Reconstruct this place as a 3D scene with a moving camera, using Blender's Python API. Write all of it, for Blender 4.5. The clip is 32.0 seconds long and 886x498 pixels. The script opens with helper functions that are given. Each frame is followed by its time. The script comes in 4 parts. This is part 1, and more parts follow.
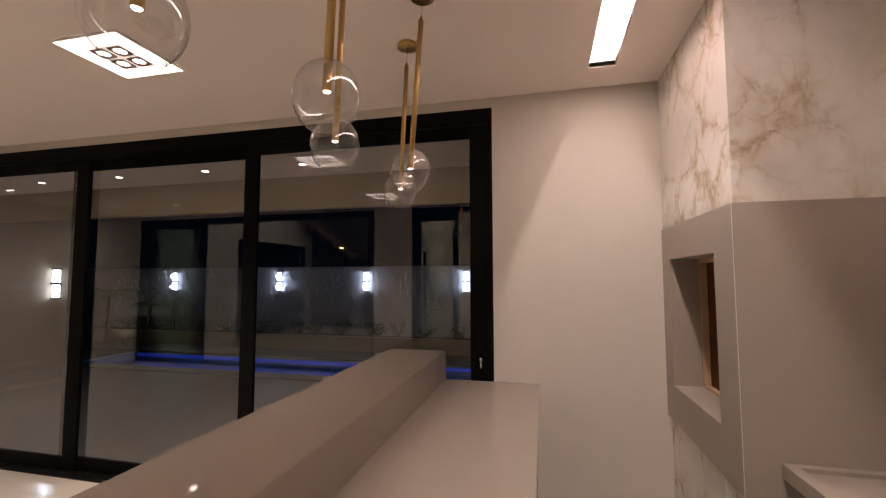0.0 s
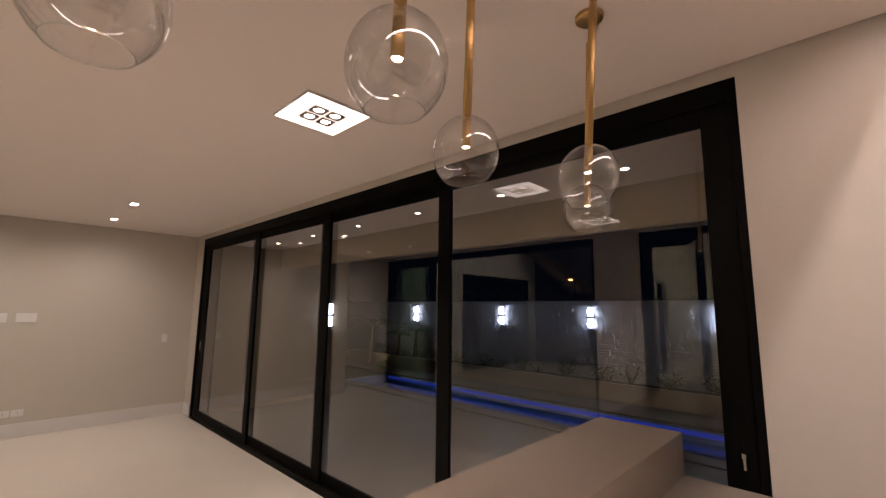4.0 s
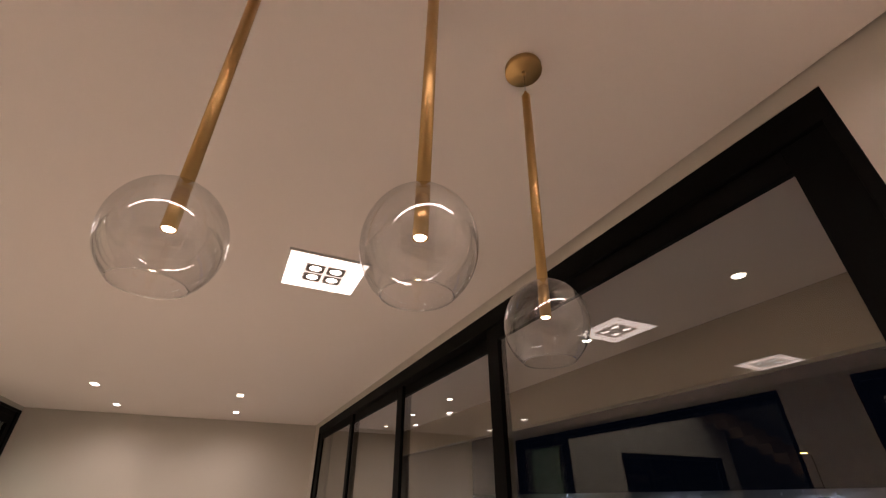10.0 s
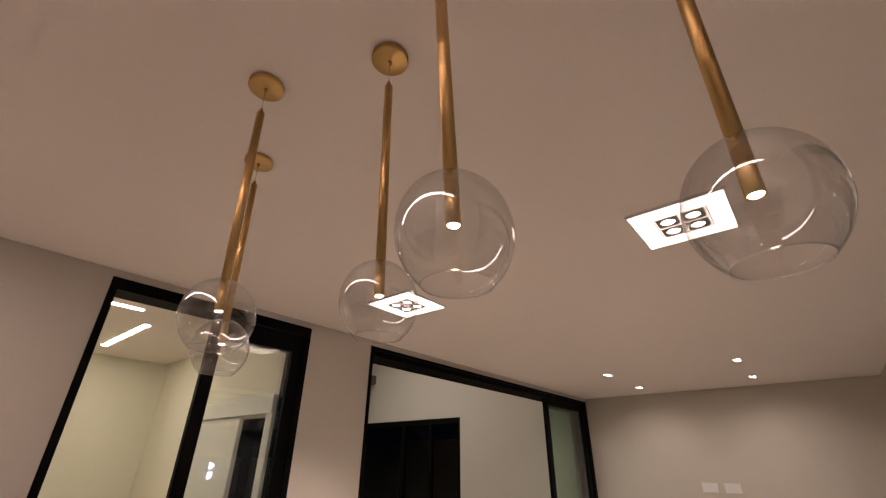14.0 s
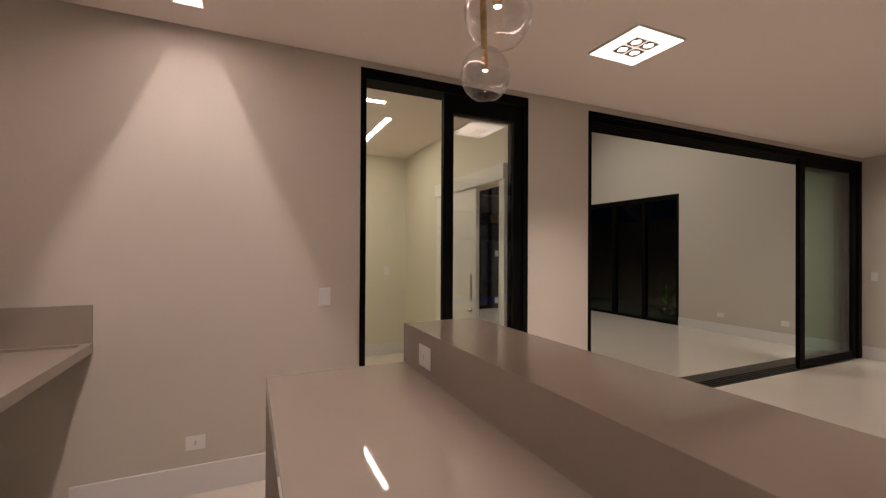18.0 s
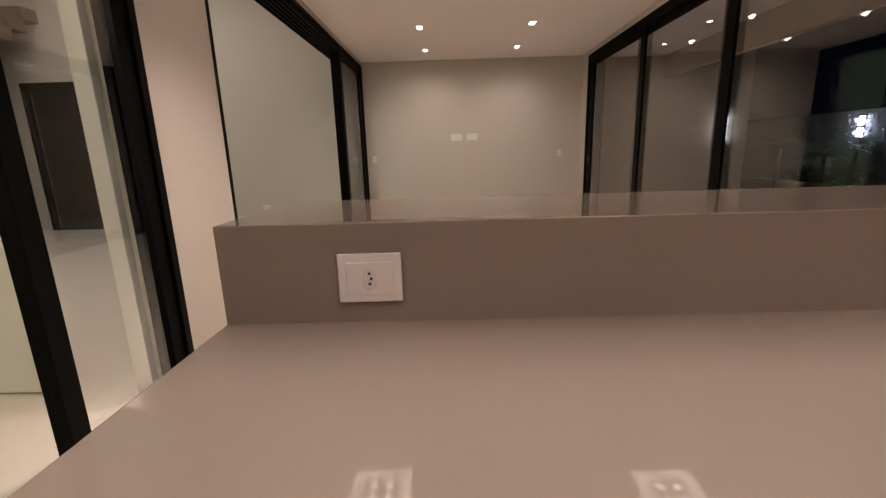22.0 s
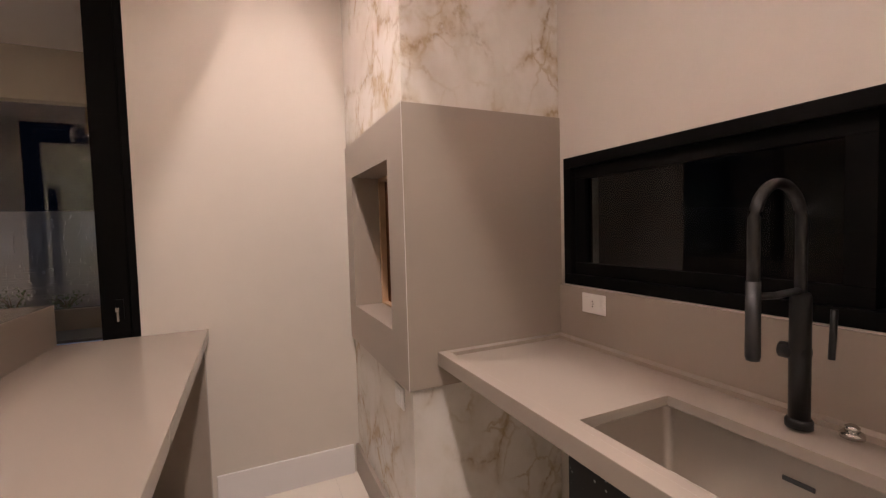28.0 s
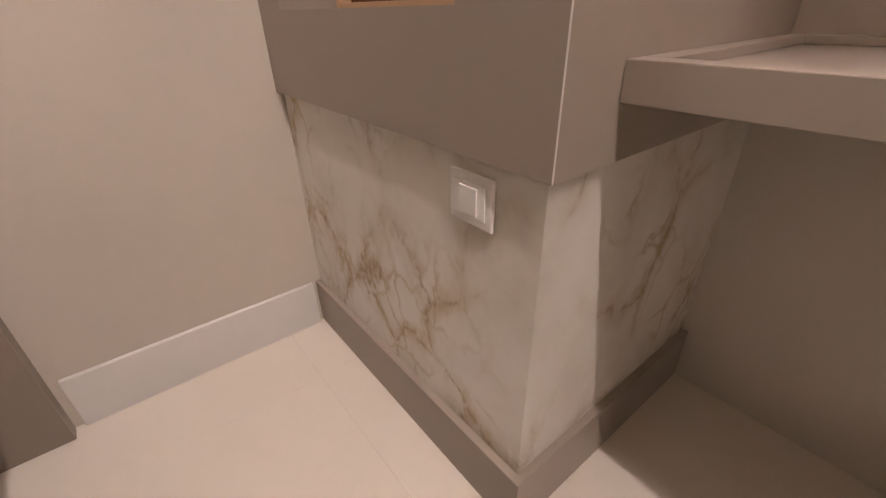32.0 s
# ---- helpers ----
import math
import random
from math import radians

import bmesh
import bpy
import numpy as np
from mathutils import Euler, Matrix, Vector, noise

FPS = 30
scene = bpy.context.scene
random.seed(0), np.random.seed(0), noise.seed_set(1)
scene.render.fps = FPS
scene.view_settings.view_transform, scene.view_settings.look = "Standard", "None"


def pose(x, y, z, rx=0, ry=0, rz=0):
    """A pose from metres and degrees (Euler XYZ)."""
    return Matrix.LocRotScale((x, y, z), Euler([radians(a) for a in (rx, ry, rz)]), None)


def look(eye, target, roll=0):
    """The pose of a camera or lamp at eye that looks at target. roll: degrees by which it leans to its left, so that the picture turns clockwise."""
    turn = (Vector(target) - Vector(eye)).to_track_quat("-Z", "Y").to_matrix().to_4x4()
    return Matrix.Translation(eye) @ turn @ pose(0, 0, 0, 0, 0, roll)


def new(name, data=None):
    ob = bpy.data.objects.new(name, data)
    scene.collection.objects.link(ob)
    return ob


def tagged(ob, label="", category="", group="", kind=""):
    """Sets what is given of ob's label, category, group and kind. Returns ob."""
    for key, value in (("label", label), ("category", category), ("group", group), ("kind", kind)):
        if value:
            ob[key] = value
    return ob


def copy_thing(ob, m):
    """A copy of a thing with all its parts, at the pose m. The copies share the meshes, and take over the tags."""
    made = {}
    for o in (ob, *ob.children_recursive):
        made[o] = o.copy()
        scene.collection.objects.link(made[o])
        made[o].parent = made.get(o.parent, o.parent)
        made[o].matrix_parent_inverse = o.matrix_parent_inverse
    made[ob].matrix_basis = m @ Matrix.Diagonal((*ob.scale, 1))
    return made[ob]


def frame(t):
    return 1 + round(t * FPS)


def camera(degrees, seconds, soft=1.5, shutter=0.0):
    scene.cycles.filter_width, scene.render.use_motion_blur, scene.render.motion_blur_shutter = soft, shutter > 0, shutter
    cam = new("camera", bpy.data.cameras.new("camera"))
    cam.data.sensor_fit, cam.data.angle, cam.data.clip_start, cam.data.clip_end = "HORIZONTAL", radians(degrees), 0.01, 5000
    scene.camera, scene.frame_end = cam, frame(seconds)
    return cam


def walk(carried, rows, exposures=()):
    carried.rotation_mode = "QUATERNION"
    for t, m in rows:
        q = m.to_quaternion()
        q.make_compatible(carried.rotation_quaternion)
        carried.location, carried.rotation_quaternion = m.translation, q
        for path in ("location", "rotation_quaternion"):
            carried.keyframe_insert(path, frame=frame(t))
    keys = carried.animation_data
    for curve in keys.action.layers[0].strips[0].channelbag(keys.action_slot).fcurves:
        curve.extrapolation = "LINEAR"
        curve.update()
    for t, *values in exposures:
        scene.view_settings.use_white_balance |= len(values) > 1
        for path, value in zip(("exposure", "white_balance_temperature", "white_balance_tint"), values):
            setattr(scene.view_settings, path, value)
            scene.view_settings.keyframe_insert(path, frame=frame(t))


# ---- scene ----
cam = camera(92.6, 32.0, soft=1.3)
PATH = [
    (0, (0.633, -2.767, 1.61), (0.174, -0.825, 1.746), -0.1),
    (0.5, (0.693, -2.665, 1.603), (0.04, -0.781, 1.76), 0.1),
    (1, (0.76, -2.652, 1.596), (-0.106, -0.859, 1.78), 0.6),
    (1.5, (0.819, -2.635, 1.589), (-0.246, -0.952, 1.774), 1.0),
    (2, (0.842, -2.597, 1.595), (-0.383, -1.027, 1.781), 1.0),
    (2.5, (0.825, -2.593, 1.587), (-0.465, -1.076, 1.778), 1.0),
    (4.5, (0.547, -2.165, 1.719), (-0.883, -0.827, 2.123), -0.1),
    (5, (0.513, -2.177, 1.748), (-0.971, -0.996, 2.382), -0.1),
    (5.5, (0.487, -2.199, 1.752), (-0.999, -1.119, 2.544), -0.1),
    (6, (0.466, -2.22, 1.756), (-1.006, -1.218, 2.666), -0.2),
    (6.5, (0.458, -2.225, 1.761), (-1.015, -1.271, 2.721), -0.4),
    (7, (0.463, -2.205, 1.758), (-1.017, -1.286, 2.739), -0.5),
    (7.5, (0.492, -2.137, 1.747), (-0.993, -1.245, 2.747), -0.4),
    (8, (0.545, -1.998, 1.738), (-0.948, -1.133, 2.748), -0.2),
    (8.5, (0.591, -1.855, 1.734), (-0.909, -1.015, 2.756), -0.0),
    (9, (0.571, -1.695, 1.727), (-0.944, -0.895, 2.76), 0.7),
    (9.5, (0.564, -1.507, 1.737), (-0.972, -0.744, 2.766), 0.6),
    (10, (0.585, -1.3, 1.738), (-0.973, -0.572, 2.759), 0.0),
    (10.5, (0.529, -1.137, 1.738), (-1.069, -0.47, 2.739), -0.8),
    (11, (0.46, -0.987, 1.745), (-1.188, -0.427, 2.728), -0.9),
    (11.5, (0.455, -0.872, 1.752), (-1.267, -0.554, 2.719), -0.5),
    (12, (0.465, -0.839, 1.76), (-1.295, -0.875, 2.71), -0.8),
    (12.5, (0.444, -0.799, 1.771), (-1.286, -1.149, 2.711), -0.5),
    (13, (0.451, -0.775, 1.775), (-1.196, -1.429, 2.703), -0.3),
    (13.5, (0.474, -0.773, 1.775), (-1.042, -1.702, 2.69), 0.4),
    (14, (0.514, -0.79, 1.761), (-0.859, -1.927, 2.667), 0.6),
    (14.5, (0.554, -0.813, 1.751), (-0.694, -2.092, 2.648), 0.7),
    (16.5, (0.612, -0.782, 1.616), (-0.305, -2.474, 2.16), 0.5),
    (17, (0.613, -0.799, 1.577), (-0.275, -2.562, 1.899), 0.3),
    (17.5, (0.637, -0.85, 1.529), (-0.223, -2.649, 1.677), 0.3),
    (18, (0.671, -0.915, 1.468), (-0.166, -2.731, 1.479), 0.3),
    (18.5, (0.727, -0.981, 1.388), (-0.104, -2.798, 1.303), 0.2),
    (19, (0.755, -1.095, 1.322), (-0.114, -2.889, 1.16), -0.0),
    (19.5, (0.743, -1.319, 1.291), (-0.258, -3.032, 1.042), -0.5),
    (20, (0.769, -1.536, 1.272), (-0.448, -3.097, 0.984), -0.6),
    (20.5, (0.822, -1.743, 1.278), (-0.649, -3.057, 0.945), -1.3),
    (21, (0.77, -1.948, 1.267), (-0.96, -2.874, 0.882), -2.3),
    (21.5, (0.759, -2.169, 1.263), (-1.147, -2.612, 0.85), -0.4),
    (22, (0.729, -2.393, 1.247), (-1.221, -2.426, 0.801), -1.7),
    (22.5, (0.66, -2.558, 1.287), (-1.234, -2.148, 0.791), -1.7),
    (23, (0.626, -2.709, 1.337), (-1.114, -1.877, 0.807), -1.3),
    (23.5, (0.566, -2.748, 1.356), (-0.879, -1.485, 0.792), -2.1),
    (24, (0.498, -2.736, 1.393), (-0.613, -1.178, 0.815), -2.3),
    (25, (0.386, -2.886, 1.422), (0.153, -0.957, 0.948), -1.1),
    (25.5, (0.315, -2.926, 1.469), (0.421, -0.951, 1.171), -1.1),
    (26, (0.282, -2.942, 1.471), (0.673, -0.992, 1.261), -0.9),
    (26.5, (0.361, -2.915, 1.466), (0.979, -1.021, 1.294), -1.3),
    (28.5, (0.885, -2.214, 1.407), (1.729, -0.402, 1.314), -1.7),
    (29, (0.904, -1.964, 1.386), (1.755, -0.157, 1.285), -1.8),
    (29.5, (0.917, -1.725, 1.352), (1.782, 0.074, 1.239), -1.9),
    (30, (0.985, -1.495, 1.264), (1.895, 0.271, 1.027), -2.0),
    (30.5, (0.978, -1.336, 1.215), (1.97, 0.338, 0.756), -0.9),
    (31, (0.95, -1.273, 1.163), (2.02, 0.275, 0.485), -1.3),
    (31.5, (0.94, -1.278, 1.06), (2.04, 0.175, 0.237), -1.3),
    (32, (0.912, -1.28, 1.01), (1.982, 0.089, 0.019), -1.4),
]
walk(cam, [(t, look(eye, target, roll)) for t, eye, target, roll in PATH], [(0, 0.03), (2.5, 0.0), (5, 0.06), (8, 0.05), (11, 0.16), (12, 0.14), (14.5, -0.16), (17, -0.24), (20, -0.12), (21, -0.04), (22.5, 0.13), (24, 0.17), (25.2, 0.36), (26, 0.4), (30, 0.28), (31, 0.42), (32, 0.5)])

# plan, in metres
HC = 2.81            # room ceiling
XD, XB = -7.2, 2.06  # end walls
YC = -3.868          # wall towards hall and living room
WT, BT = 0.947, 1.131  # worktop and bar tops
WYS = -2.81         # south end of the peninsula
BX, WX = -0.388, 0.6  # bar and worktop edges
GX, GY = 1.328, -0.973  # barbecue corner
SX = 1.45           # front of sink counter

# ---- world and light colours
world = bpy.data.worlds.new("night")
scene.world = world
world.use_nodes = True
wn = world.node_tree.nodes
wn["Background"].inputs[0].default_value = (0.004, 0.006, 0.014, 1)
wn["Background"].inputs[1].default_value = 0.16

WARM = (1.0, 0.86, 0.72)
NEUT = (1.0, 0.825, 0.75)
COOL = (1.0, 0.93, 0.84)
SOFT = (1.0, 0.855, 0.825)


def spot(name, loc, aim, power, size, blend=0.5, color=WARM, radius=0.03):
    d = bpy.data.lights.new(name, "SPOT")
    d.energy, d.spot_size, d.spot_blend, d.color, d.shadow_soft_size = power, radians(size), blend, color, radius
    ob = new(name, d)
    ob.matrix_world = look(loc, aim)
    return ob


def area(name, loc, aim, power, sx, sy, color=WARM):
    d = bpy.data.lights.new(name, "AREA")
    d.shape, d.size, d.size_y, d.energy, d.color = "RECTANGLE", sx, sy, power, color
    ob = new(name, d)
    ob.matrix_world = look(loc, aim)
    return ob


TROUGH_GLOW, SQUARE_GLOW, LAMP_GLOW, TWIN_GLOW = 9.0, 3.6, 10.0, 14.0
TROUGH_SPOT, TWIN_SPOT, SQUARE_SPOT = 36.0, 31.0, 40.0
WALL_LAMP = 0.3
LIVING_POWER, HALL_GLOW, VERANDA_POWER = 85.0, 58.0, 3.4
# one broad lamp stands in for the living room's unseen ceiling lights
area("living_unseen_light", (-4.4, -7.4, 4.5), (-4.4, -7.4, 0), LIVING_POWER, 3.0, 3.0, COOL)
TROUGH_Y = [-2.01 + 0.83 * k for k in (-1.5, -0.5, 0.5, 1.5)]
for sy in TROUGH_Y:
    spot("trough_spot", (0.978, sy, 2.978), (0.978, sy, 0), TROUGH_SPOT, 150, 1.0, SOFT, 0.012)
SQUARES = ((-1.556, -1.018), (-1.605, -2.885))
for sx, sy in SQUARES:
    for dx, dy in ((-1, -1), (-1, 1), (1, -1), (1, 1)):
        spot("square_light_spot", (sx + .054 * dx, sy + .054 * dy, 2.790), (sx + .054 * dx, sy + .054 * dy, 0), SQUARE_SPOT, 96, 0.8, NEUT, 0.024)
TWINS = ((-5.14, -1.276), (-5.18, -2.712), (-6.38, -1.273), (-6.42, -2.70))
for tx_, ty_ in TWINS:
    spot("twin_light_spot", (tx_, ty_, 2.79), (tx_, ty_, 0), TWIN_SPOT, 165, 1.0, NEUT, 0.03)
for k in range(6):
    vx = -6.094 + 1.117 * k
    spot("veranda_spot", (vx, 0.86, 2.68), (vx, 0.86, 0), VERANDA_POWER, 120, 0.6, WARM)

for wx, wy in ((-1.04, 6.40), (-3.41, 6.40), (-5.71, 6.40), (-8.83, 6.40)):
    for wz in (1.40, 1.66):
        d = bpy.data.lights.new("wall_lamp_light", "POINT")
        d.energy, d.color, d.shadow_soft_size = WALL_LAMP, (0.70, 0.78, 1.0), 0.03
        new("wall_lamp_light", d).location = (wx, wy, wz)

# ---- materials
MATS = {}


def nodes_of(name):
    m = bpy.data.materials.new(name)
    m.use_nodes = True
    MATS[name] = m
    return m, m.node_tree.nodes, m.node_tree.links, m.node_tree.nodes["Principled BSDF"]


def ramp(n, stops):
    r = n.new("ShaderNodeValToRGB")
    e = r.color_ramp.elements
    while len(e) < len(stops):
        e.new(0.5)
    for el, (p, c) in zip(e, stops):
        el.position, el.color = p, (*c, 1)
    return r


def coords(n, l, scale=(1, 1, 1)):
    g = n.new("ShaderNodeNewGeometry")
    mp = n.new("ShaderNodeMapping")
    mp.inputs["Scale"].default_value = scale
    l.new(g.outputs["Position"], mp.inputs["Vector"])
    return mp.outputs[0]


def noise_tex(n, l, vec, scale, detail=4, rough=0.55):
    t = n.new("ShaderNodeTexNoise")
    t.inputs["Scale"].default_value, t.inputs["Detail"].default_value, t.inputs["Roughness"].default_value = scale, detail, rough
    l.new(vec, t.inputs["Vector"])
    return t


def dim_gloss(name, level):
    MATS[name].node_tree.nodes["Principled BSDF"].inputs["Specular IOR Level"].default_value = level


def plain(name, color, rough=0.5, metal=0.0, vary=0.06, grain=60, bump=0.02, scale=(1, 1, 1), coat=0.0, rough_vary=0.06):
    """A surface with two scales of variation in colour, gloss and relief."""
    m, n, l, b = nodes_of(name)
    v = coords(n, l, scale)
    big, small = noise_tex(n, l, v, 1.3, 3), noise_tex(n, l, v, grain, 3)
    mix = n.new("ShaderNodeMath")
    mix.operation = "MULTIPLY_ADD"
    mix.inputs[1].default_value, mix.inputs[2].default_value = 0.35, 0.33
    l.new(small.outputs[0], mix.inputs[0])
    add = n.new("ShaderNodeMath")
    add.operation = "MULTIPLY_ADD"
    add.inputs[1].default_value = 0.4
    l.new(big.outputs[0], add.inputs[0])
    l.new(mix.outputs[0], add.inputs[2])
    lo, hi = [max(0, c * (1 - vary)) for c in color], [min(1, c * (1 + vary)) for c in color]
    r = ramp(n, [(0.35, lo), (1.0, hi)])
    l.new(add.outputs[0], r.inputs[0])
    l.new(r.outputs[0], b.inputs["Base Color"])
    mr = n.new("ShaderNodeMapRange")
    mr.inputs["To Min"].default_value, mr.inputs["To Max"].default_value = max(0.02, rough - rough_vary), rough + rough_vary
    l.new(big.outputs[0], mr.inputs[0])
    l.new(mr.outputs[0], b.inputs["Roughness"])
    b.inputs["Metallic"].default_value = metal
    b.inputs["Coat Weight"].default_value = coat
    if bump:
        bp = n.new("ShaderNodeBump")
        bp.inputs["Strength"].default_value, bp.inputs["Distance"].default_value = bump, 0.002
        l.new(small.outputs[0], bp.inputs["Height"])
        l.new(bp.outputs[0], b.inputs["Normal"])
    return m


def glow(name, color, strength):
    m, n, l, b = nodes_of(name)
    b.inputs["Base Color"].default_value = (*color, 1)
    b.inputs["Emission Color"].default_value = (*color, 1)
    b.inputs["Emission Strength"].default_value = strength
    return m


def glass(name, tint=(1, 1, 1), rough=0.0, ior=1.45):
    m, n, l, b = nodes_of(name)
    b.inputs["Base Color"].default_value = (*tint, 1)
    b.inputs["Transmission Weight"].default_value = 1.0
    b.inputs["Roughness"].default_value = rough
    b.inputs["IOR"].default_value = ior
    return m


def thin_glass(name):
    """A thin clear shell: straight through, with gloss that grows towards the rim."""
    m, n, l, b = nodes_of(name)
    lw = n.new("ShaderNodeLayerWeight")
    lw.inputs["Blend"].default_value = 0.5
    p = n.new("ShaderNodeMath")
    p.operation = "POWER"
    p.inputs[1].default_value = 3.0
    l.new(lw.outputs["Facing"], p.inputs[0])
    a = n.new("ShaderNodeMath")
    a.operation = "MULTIPLY_ADD"
    a.use_clamp = True
    a.inputs[1].default_value, a.inputs[2].default_value = 0.85, 0.15
    l.new(p.outputs[0], a.inputs[0])
    t, g, x = n.new("ShaderNodeBsdfTransparent"), n.new("ShaderNodeBsdfGlossy"), n.new("ShaderNodeMixShader")
    t.inputs["Color"].default_value = (0.97, 0.97, 0.97, 1)
    g.inputs["Roughness"].default_value = 0.03
    l.new(a.outputs[0], x.inputs[0])
    l.new(t.outputs[0], x.inputs[1])
    l.new(g.outputs[0], x.inputs[2])
    l.new(x.outputs[0], n["Material Output"].inputs[0])
    n.remove(b)
    return m


def marble(name):
    """Cream marble: soft clouds, tan halos and thin branching brown veins along bent cell edges."""
    m, n, l, b = nodes_of(name)
    v = coords(n, l, (1.0, 1.0, 0.8))

    def op(kind, x, y):
        a = n.new("ShaderNodeMath")
        a.operation = kind
        l.new(x, a.inputs[0])
        if isinstance(y, float):
            a.inputs[1].default_value = y
        else:
            l.new(y, a.inputs[1])
        return a.outputs[0]

    def bent(scale, amount, detail):
        t = noise_tex(n, l, v, scale, detail, 0.6)
        a, k, c = n.new("ShaderNodeVectorMath"), n.new("ShaderNodeVectorMath"), n.new("ShaderNodeVectorMath")
        a.operation, k.operation, c.operation = "SUBTRACT", "SCALE", "ADD"
        l.new(t.outputs["Color"], a.inputs[0])
        a.inputs[1].default_value = (0.5, 0.5, 0.5)
        l.new(a.outputs[0], k.inputs[0])
        k.inputs["Scale"].default_value = amount
        l.new(v, c.inputs[0])
        l.new(k.outputs[0], c.inputs[1])
        return c.outputs[0]

    def edge(vec, scale):
        t = n.new("ShaderNodeTexVoronoi")
        t.feature = "DISTANCE_TO_EDGE"
        t.inputs["Scale"].default_value = scale
        l.new(vec, t.inputs["Vector"])
        return t.outputs["Distance"]

    def near(d, width):
        r = n.new("ShaderNodeMapRange")
        r.interpolation_type = "SMOOTHSTEP"
        r.inputs["From Min"].default_value, r.inputs["From Max"].default_value = 0.0, width
        r.inputs["To Min"].default_value, r.inputs["To Max"].default_value = 1.0, 0.0
        l.new(d, r.inputs[0])
        return r.outputs[0]

    def mask(scale, lo, hi):
        t = noise_tex(n, l, v, scale, 3)
        r = n.new("ShaderNodeMapRange")
        r.inputs["From Min"].default_value, r.inputs["From Max"].default_value = lo, hi
        l.new(t.outputs[0], r.inputs[0])
        return r.outputs[0]

    def mixed(f, x, color):
        k = n.new("ShaderNodeMix")
        k.data_type = "RGBA"
        l.new(f, k.inputs["Factor"])
        l.new(x, k.inputs["A"])
        k.inputs["B"].default_value = (*color, 1)
        return k.outputs["Result"]

    cloud = noise_tex(n, l, v, 3.2, 5, 0.6)
    base = ramp(n, [(0.3, (0.62, 0.57, 0.49)), (0.5, (0.73, 0.685, 0.62)), (0.75, (0.78, 0.74, 0.69))])
    l.new(cloud.outputs[0], base.inputs[0])
    wide, fine = bent(2.6, 0.30, 5), bent(7.0, 0.14, 5)
    d1, d2 = edge(wide, 3.4), edge(fine, 7.5)
    where, some = mask(2.4, 0.38, 0.56), mask(4.5, 0.43, 0.58)
    blotch, speck = mask(16.0, 0.36, 0.58), mask(60.0, 0.34, 0.66)
    c = mixed(op("MULTIPLY", op("MULTIPLY", near(d1, 0.16), op("MULTIPLY", where, blotch)), 0.72), base.outputs[0], (0.46, 0.335, 0.175))
    c = mixed(op("MULTIPLY", op("MULTIPLY", near(d2, 0.07), op("MULTIPLY", where, some)), 0.65), c, (0.47, 0.36, 0.205))
    c = mixed(op("MULTIPLY", op("MULTIPLY", near(d1, 0.04), op("MULTIPLY", where, speck)), 0.75), c, (0.31, 0.205, 0.10))
    l.new(c, b.inputs["Base Color"])
    b.inputs["Roughness"].default_value = 0.1
    return m


def speckled(name, ground, fleck, rough):
    """Dark polished stone with scattered pale flecks."""
    m, n, l, b = nodes_of(name)
    v = coords(n, l)
    t = n.new("ShaderNodeTexVoronoi")
    t.inputs["Scale"].default_value = 42
    l.new(v, t.inputs["Vector"])
    near = ramp(n, [(0.10, (1, 1, 1)), (0.17, (0, 0, 0))])
    l.new(t.outputs["Distance"], near.inputs[0])
    some = ramp(n, [(0.52, (0, 0, 0)), (0.62, (1, 1, 1))])
    l.new(noise_tex(n, l, v, 30, 2).outputs[0], some.inputs[0])
    both = n.new("ShaderNodeMath")
    both.operation = "MULTIPLY"
    l.new(near.outputs[0], both.inputs[0])
    l.new(some.outputs[0], both.inputs[1])
    k = n.new("ShaderNodeMix")
    k.data_type = "RGBA"
    l.new(both.outputs[0], k.inputs["Factor"])
    k.inputs["A"].default_value, k.inputs["B"].default_value = (*ground, 1), (*fleck, 1)
    l.new(k.outputs["Result"], b.inputs["Base Color"])
    b.inputs["Roughness"].default_value = rough
    return m


plain("wall_paint", (0.60, 0.545, 0.475), 0.75, vary=0.03, grain=220, bump=0.05)
plain("hall_paint", (0.72, 0.68, 0.55), 0.75, vary=0.03, grain=220, bump=0.05)
plain("ceiling_paint", (0.86, 0.765, 0.70), 0.8, vary=0.02, grain=150, bump=0.03)
plain("white_trim", (0.74, 0.71, 0.69), 0.4, vary=0.03, bump=0.01)
plain("trough_white", (0.86, 0.84, 0.81), 0.6, vary=0.02, bump=0.01)
plain("white_plastic", (0.82, 0.80, 0.77), 0.25, vary=0.02, bump=0.0)
plain("door_white", (0.78, 0.77, 0.70), 0.35, vary=0.02, bump=0.01)
plain("quartz", (0.292, 0.243, 0.200), 0.04, vary=0.05, grain=520, bump=0.0, rough_vary=0.01)
plain("quartz_matt", (0.337, 0.285, 0.236), 0.36, vary=0.04, grain=420, bump=0.01)
plain("black_frame", (0.003, 0.0028, 0.0026), 0.6, vary=0.2, grain=300, bump=0.02)
plain("track_metal", (0.02, 0.018, 0.016), 0.32, metal=0.6, vary=0.2, grain=200, bump=0.01)
plain("black_tap", (0.012, 0.012, 0.012), 0.42, vary=0.1, bump=0.0)
plain("gasket", (0.03, 0.03, 0.03), 0.6)
plain("brass", (0.58, 0.375, 0.15), 0.38, metal=1.0, vary=0.06, grain=160, bump=0.02)
plain("steel", (0.50, 0.46, 0.41), 0.42, metal=1.0, vary=0.05, grain=90, bump=0.04, scale=(1, 8, 1))
plain("chrome", (0.7, 0.69, 0.67), 0.12, metal=1.0, vary=0.02, bump=0.0)
speckled("granite", (0.010, 0.010, 0.011), (0.30, 0.30, 0.31), 0.35)
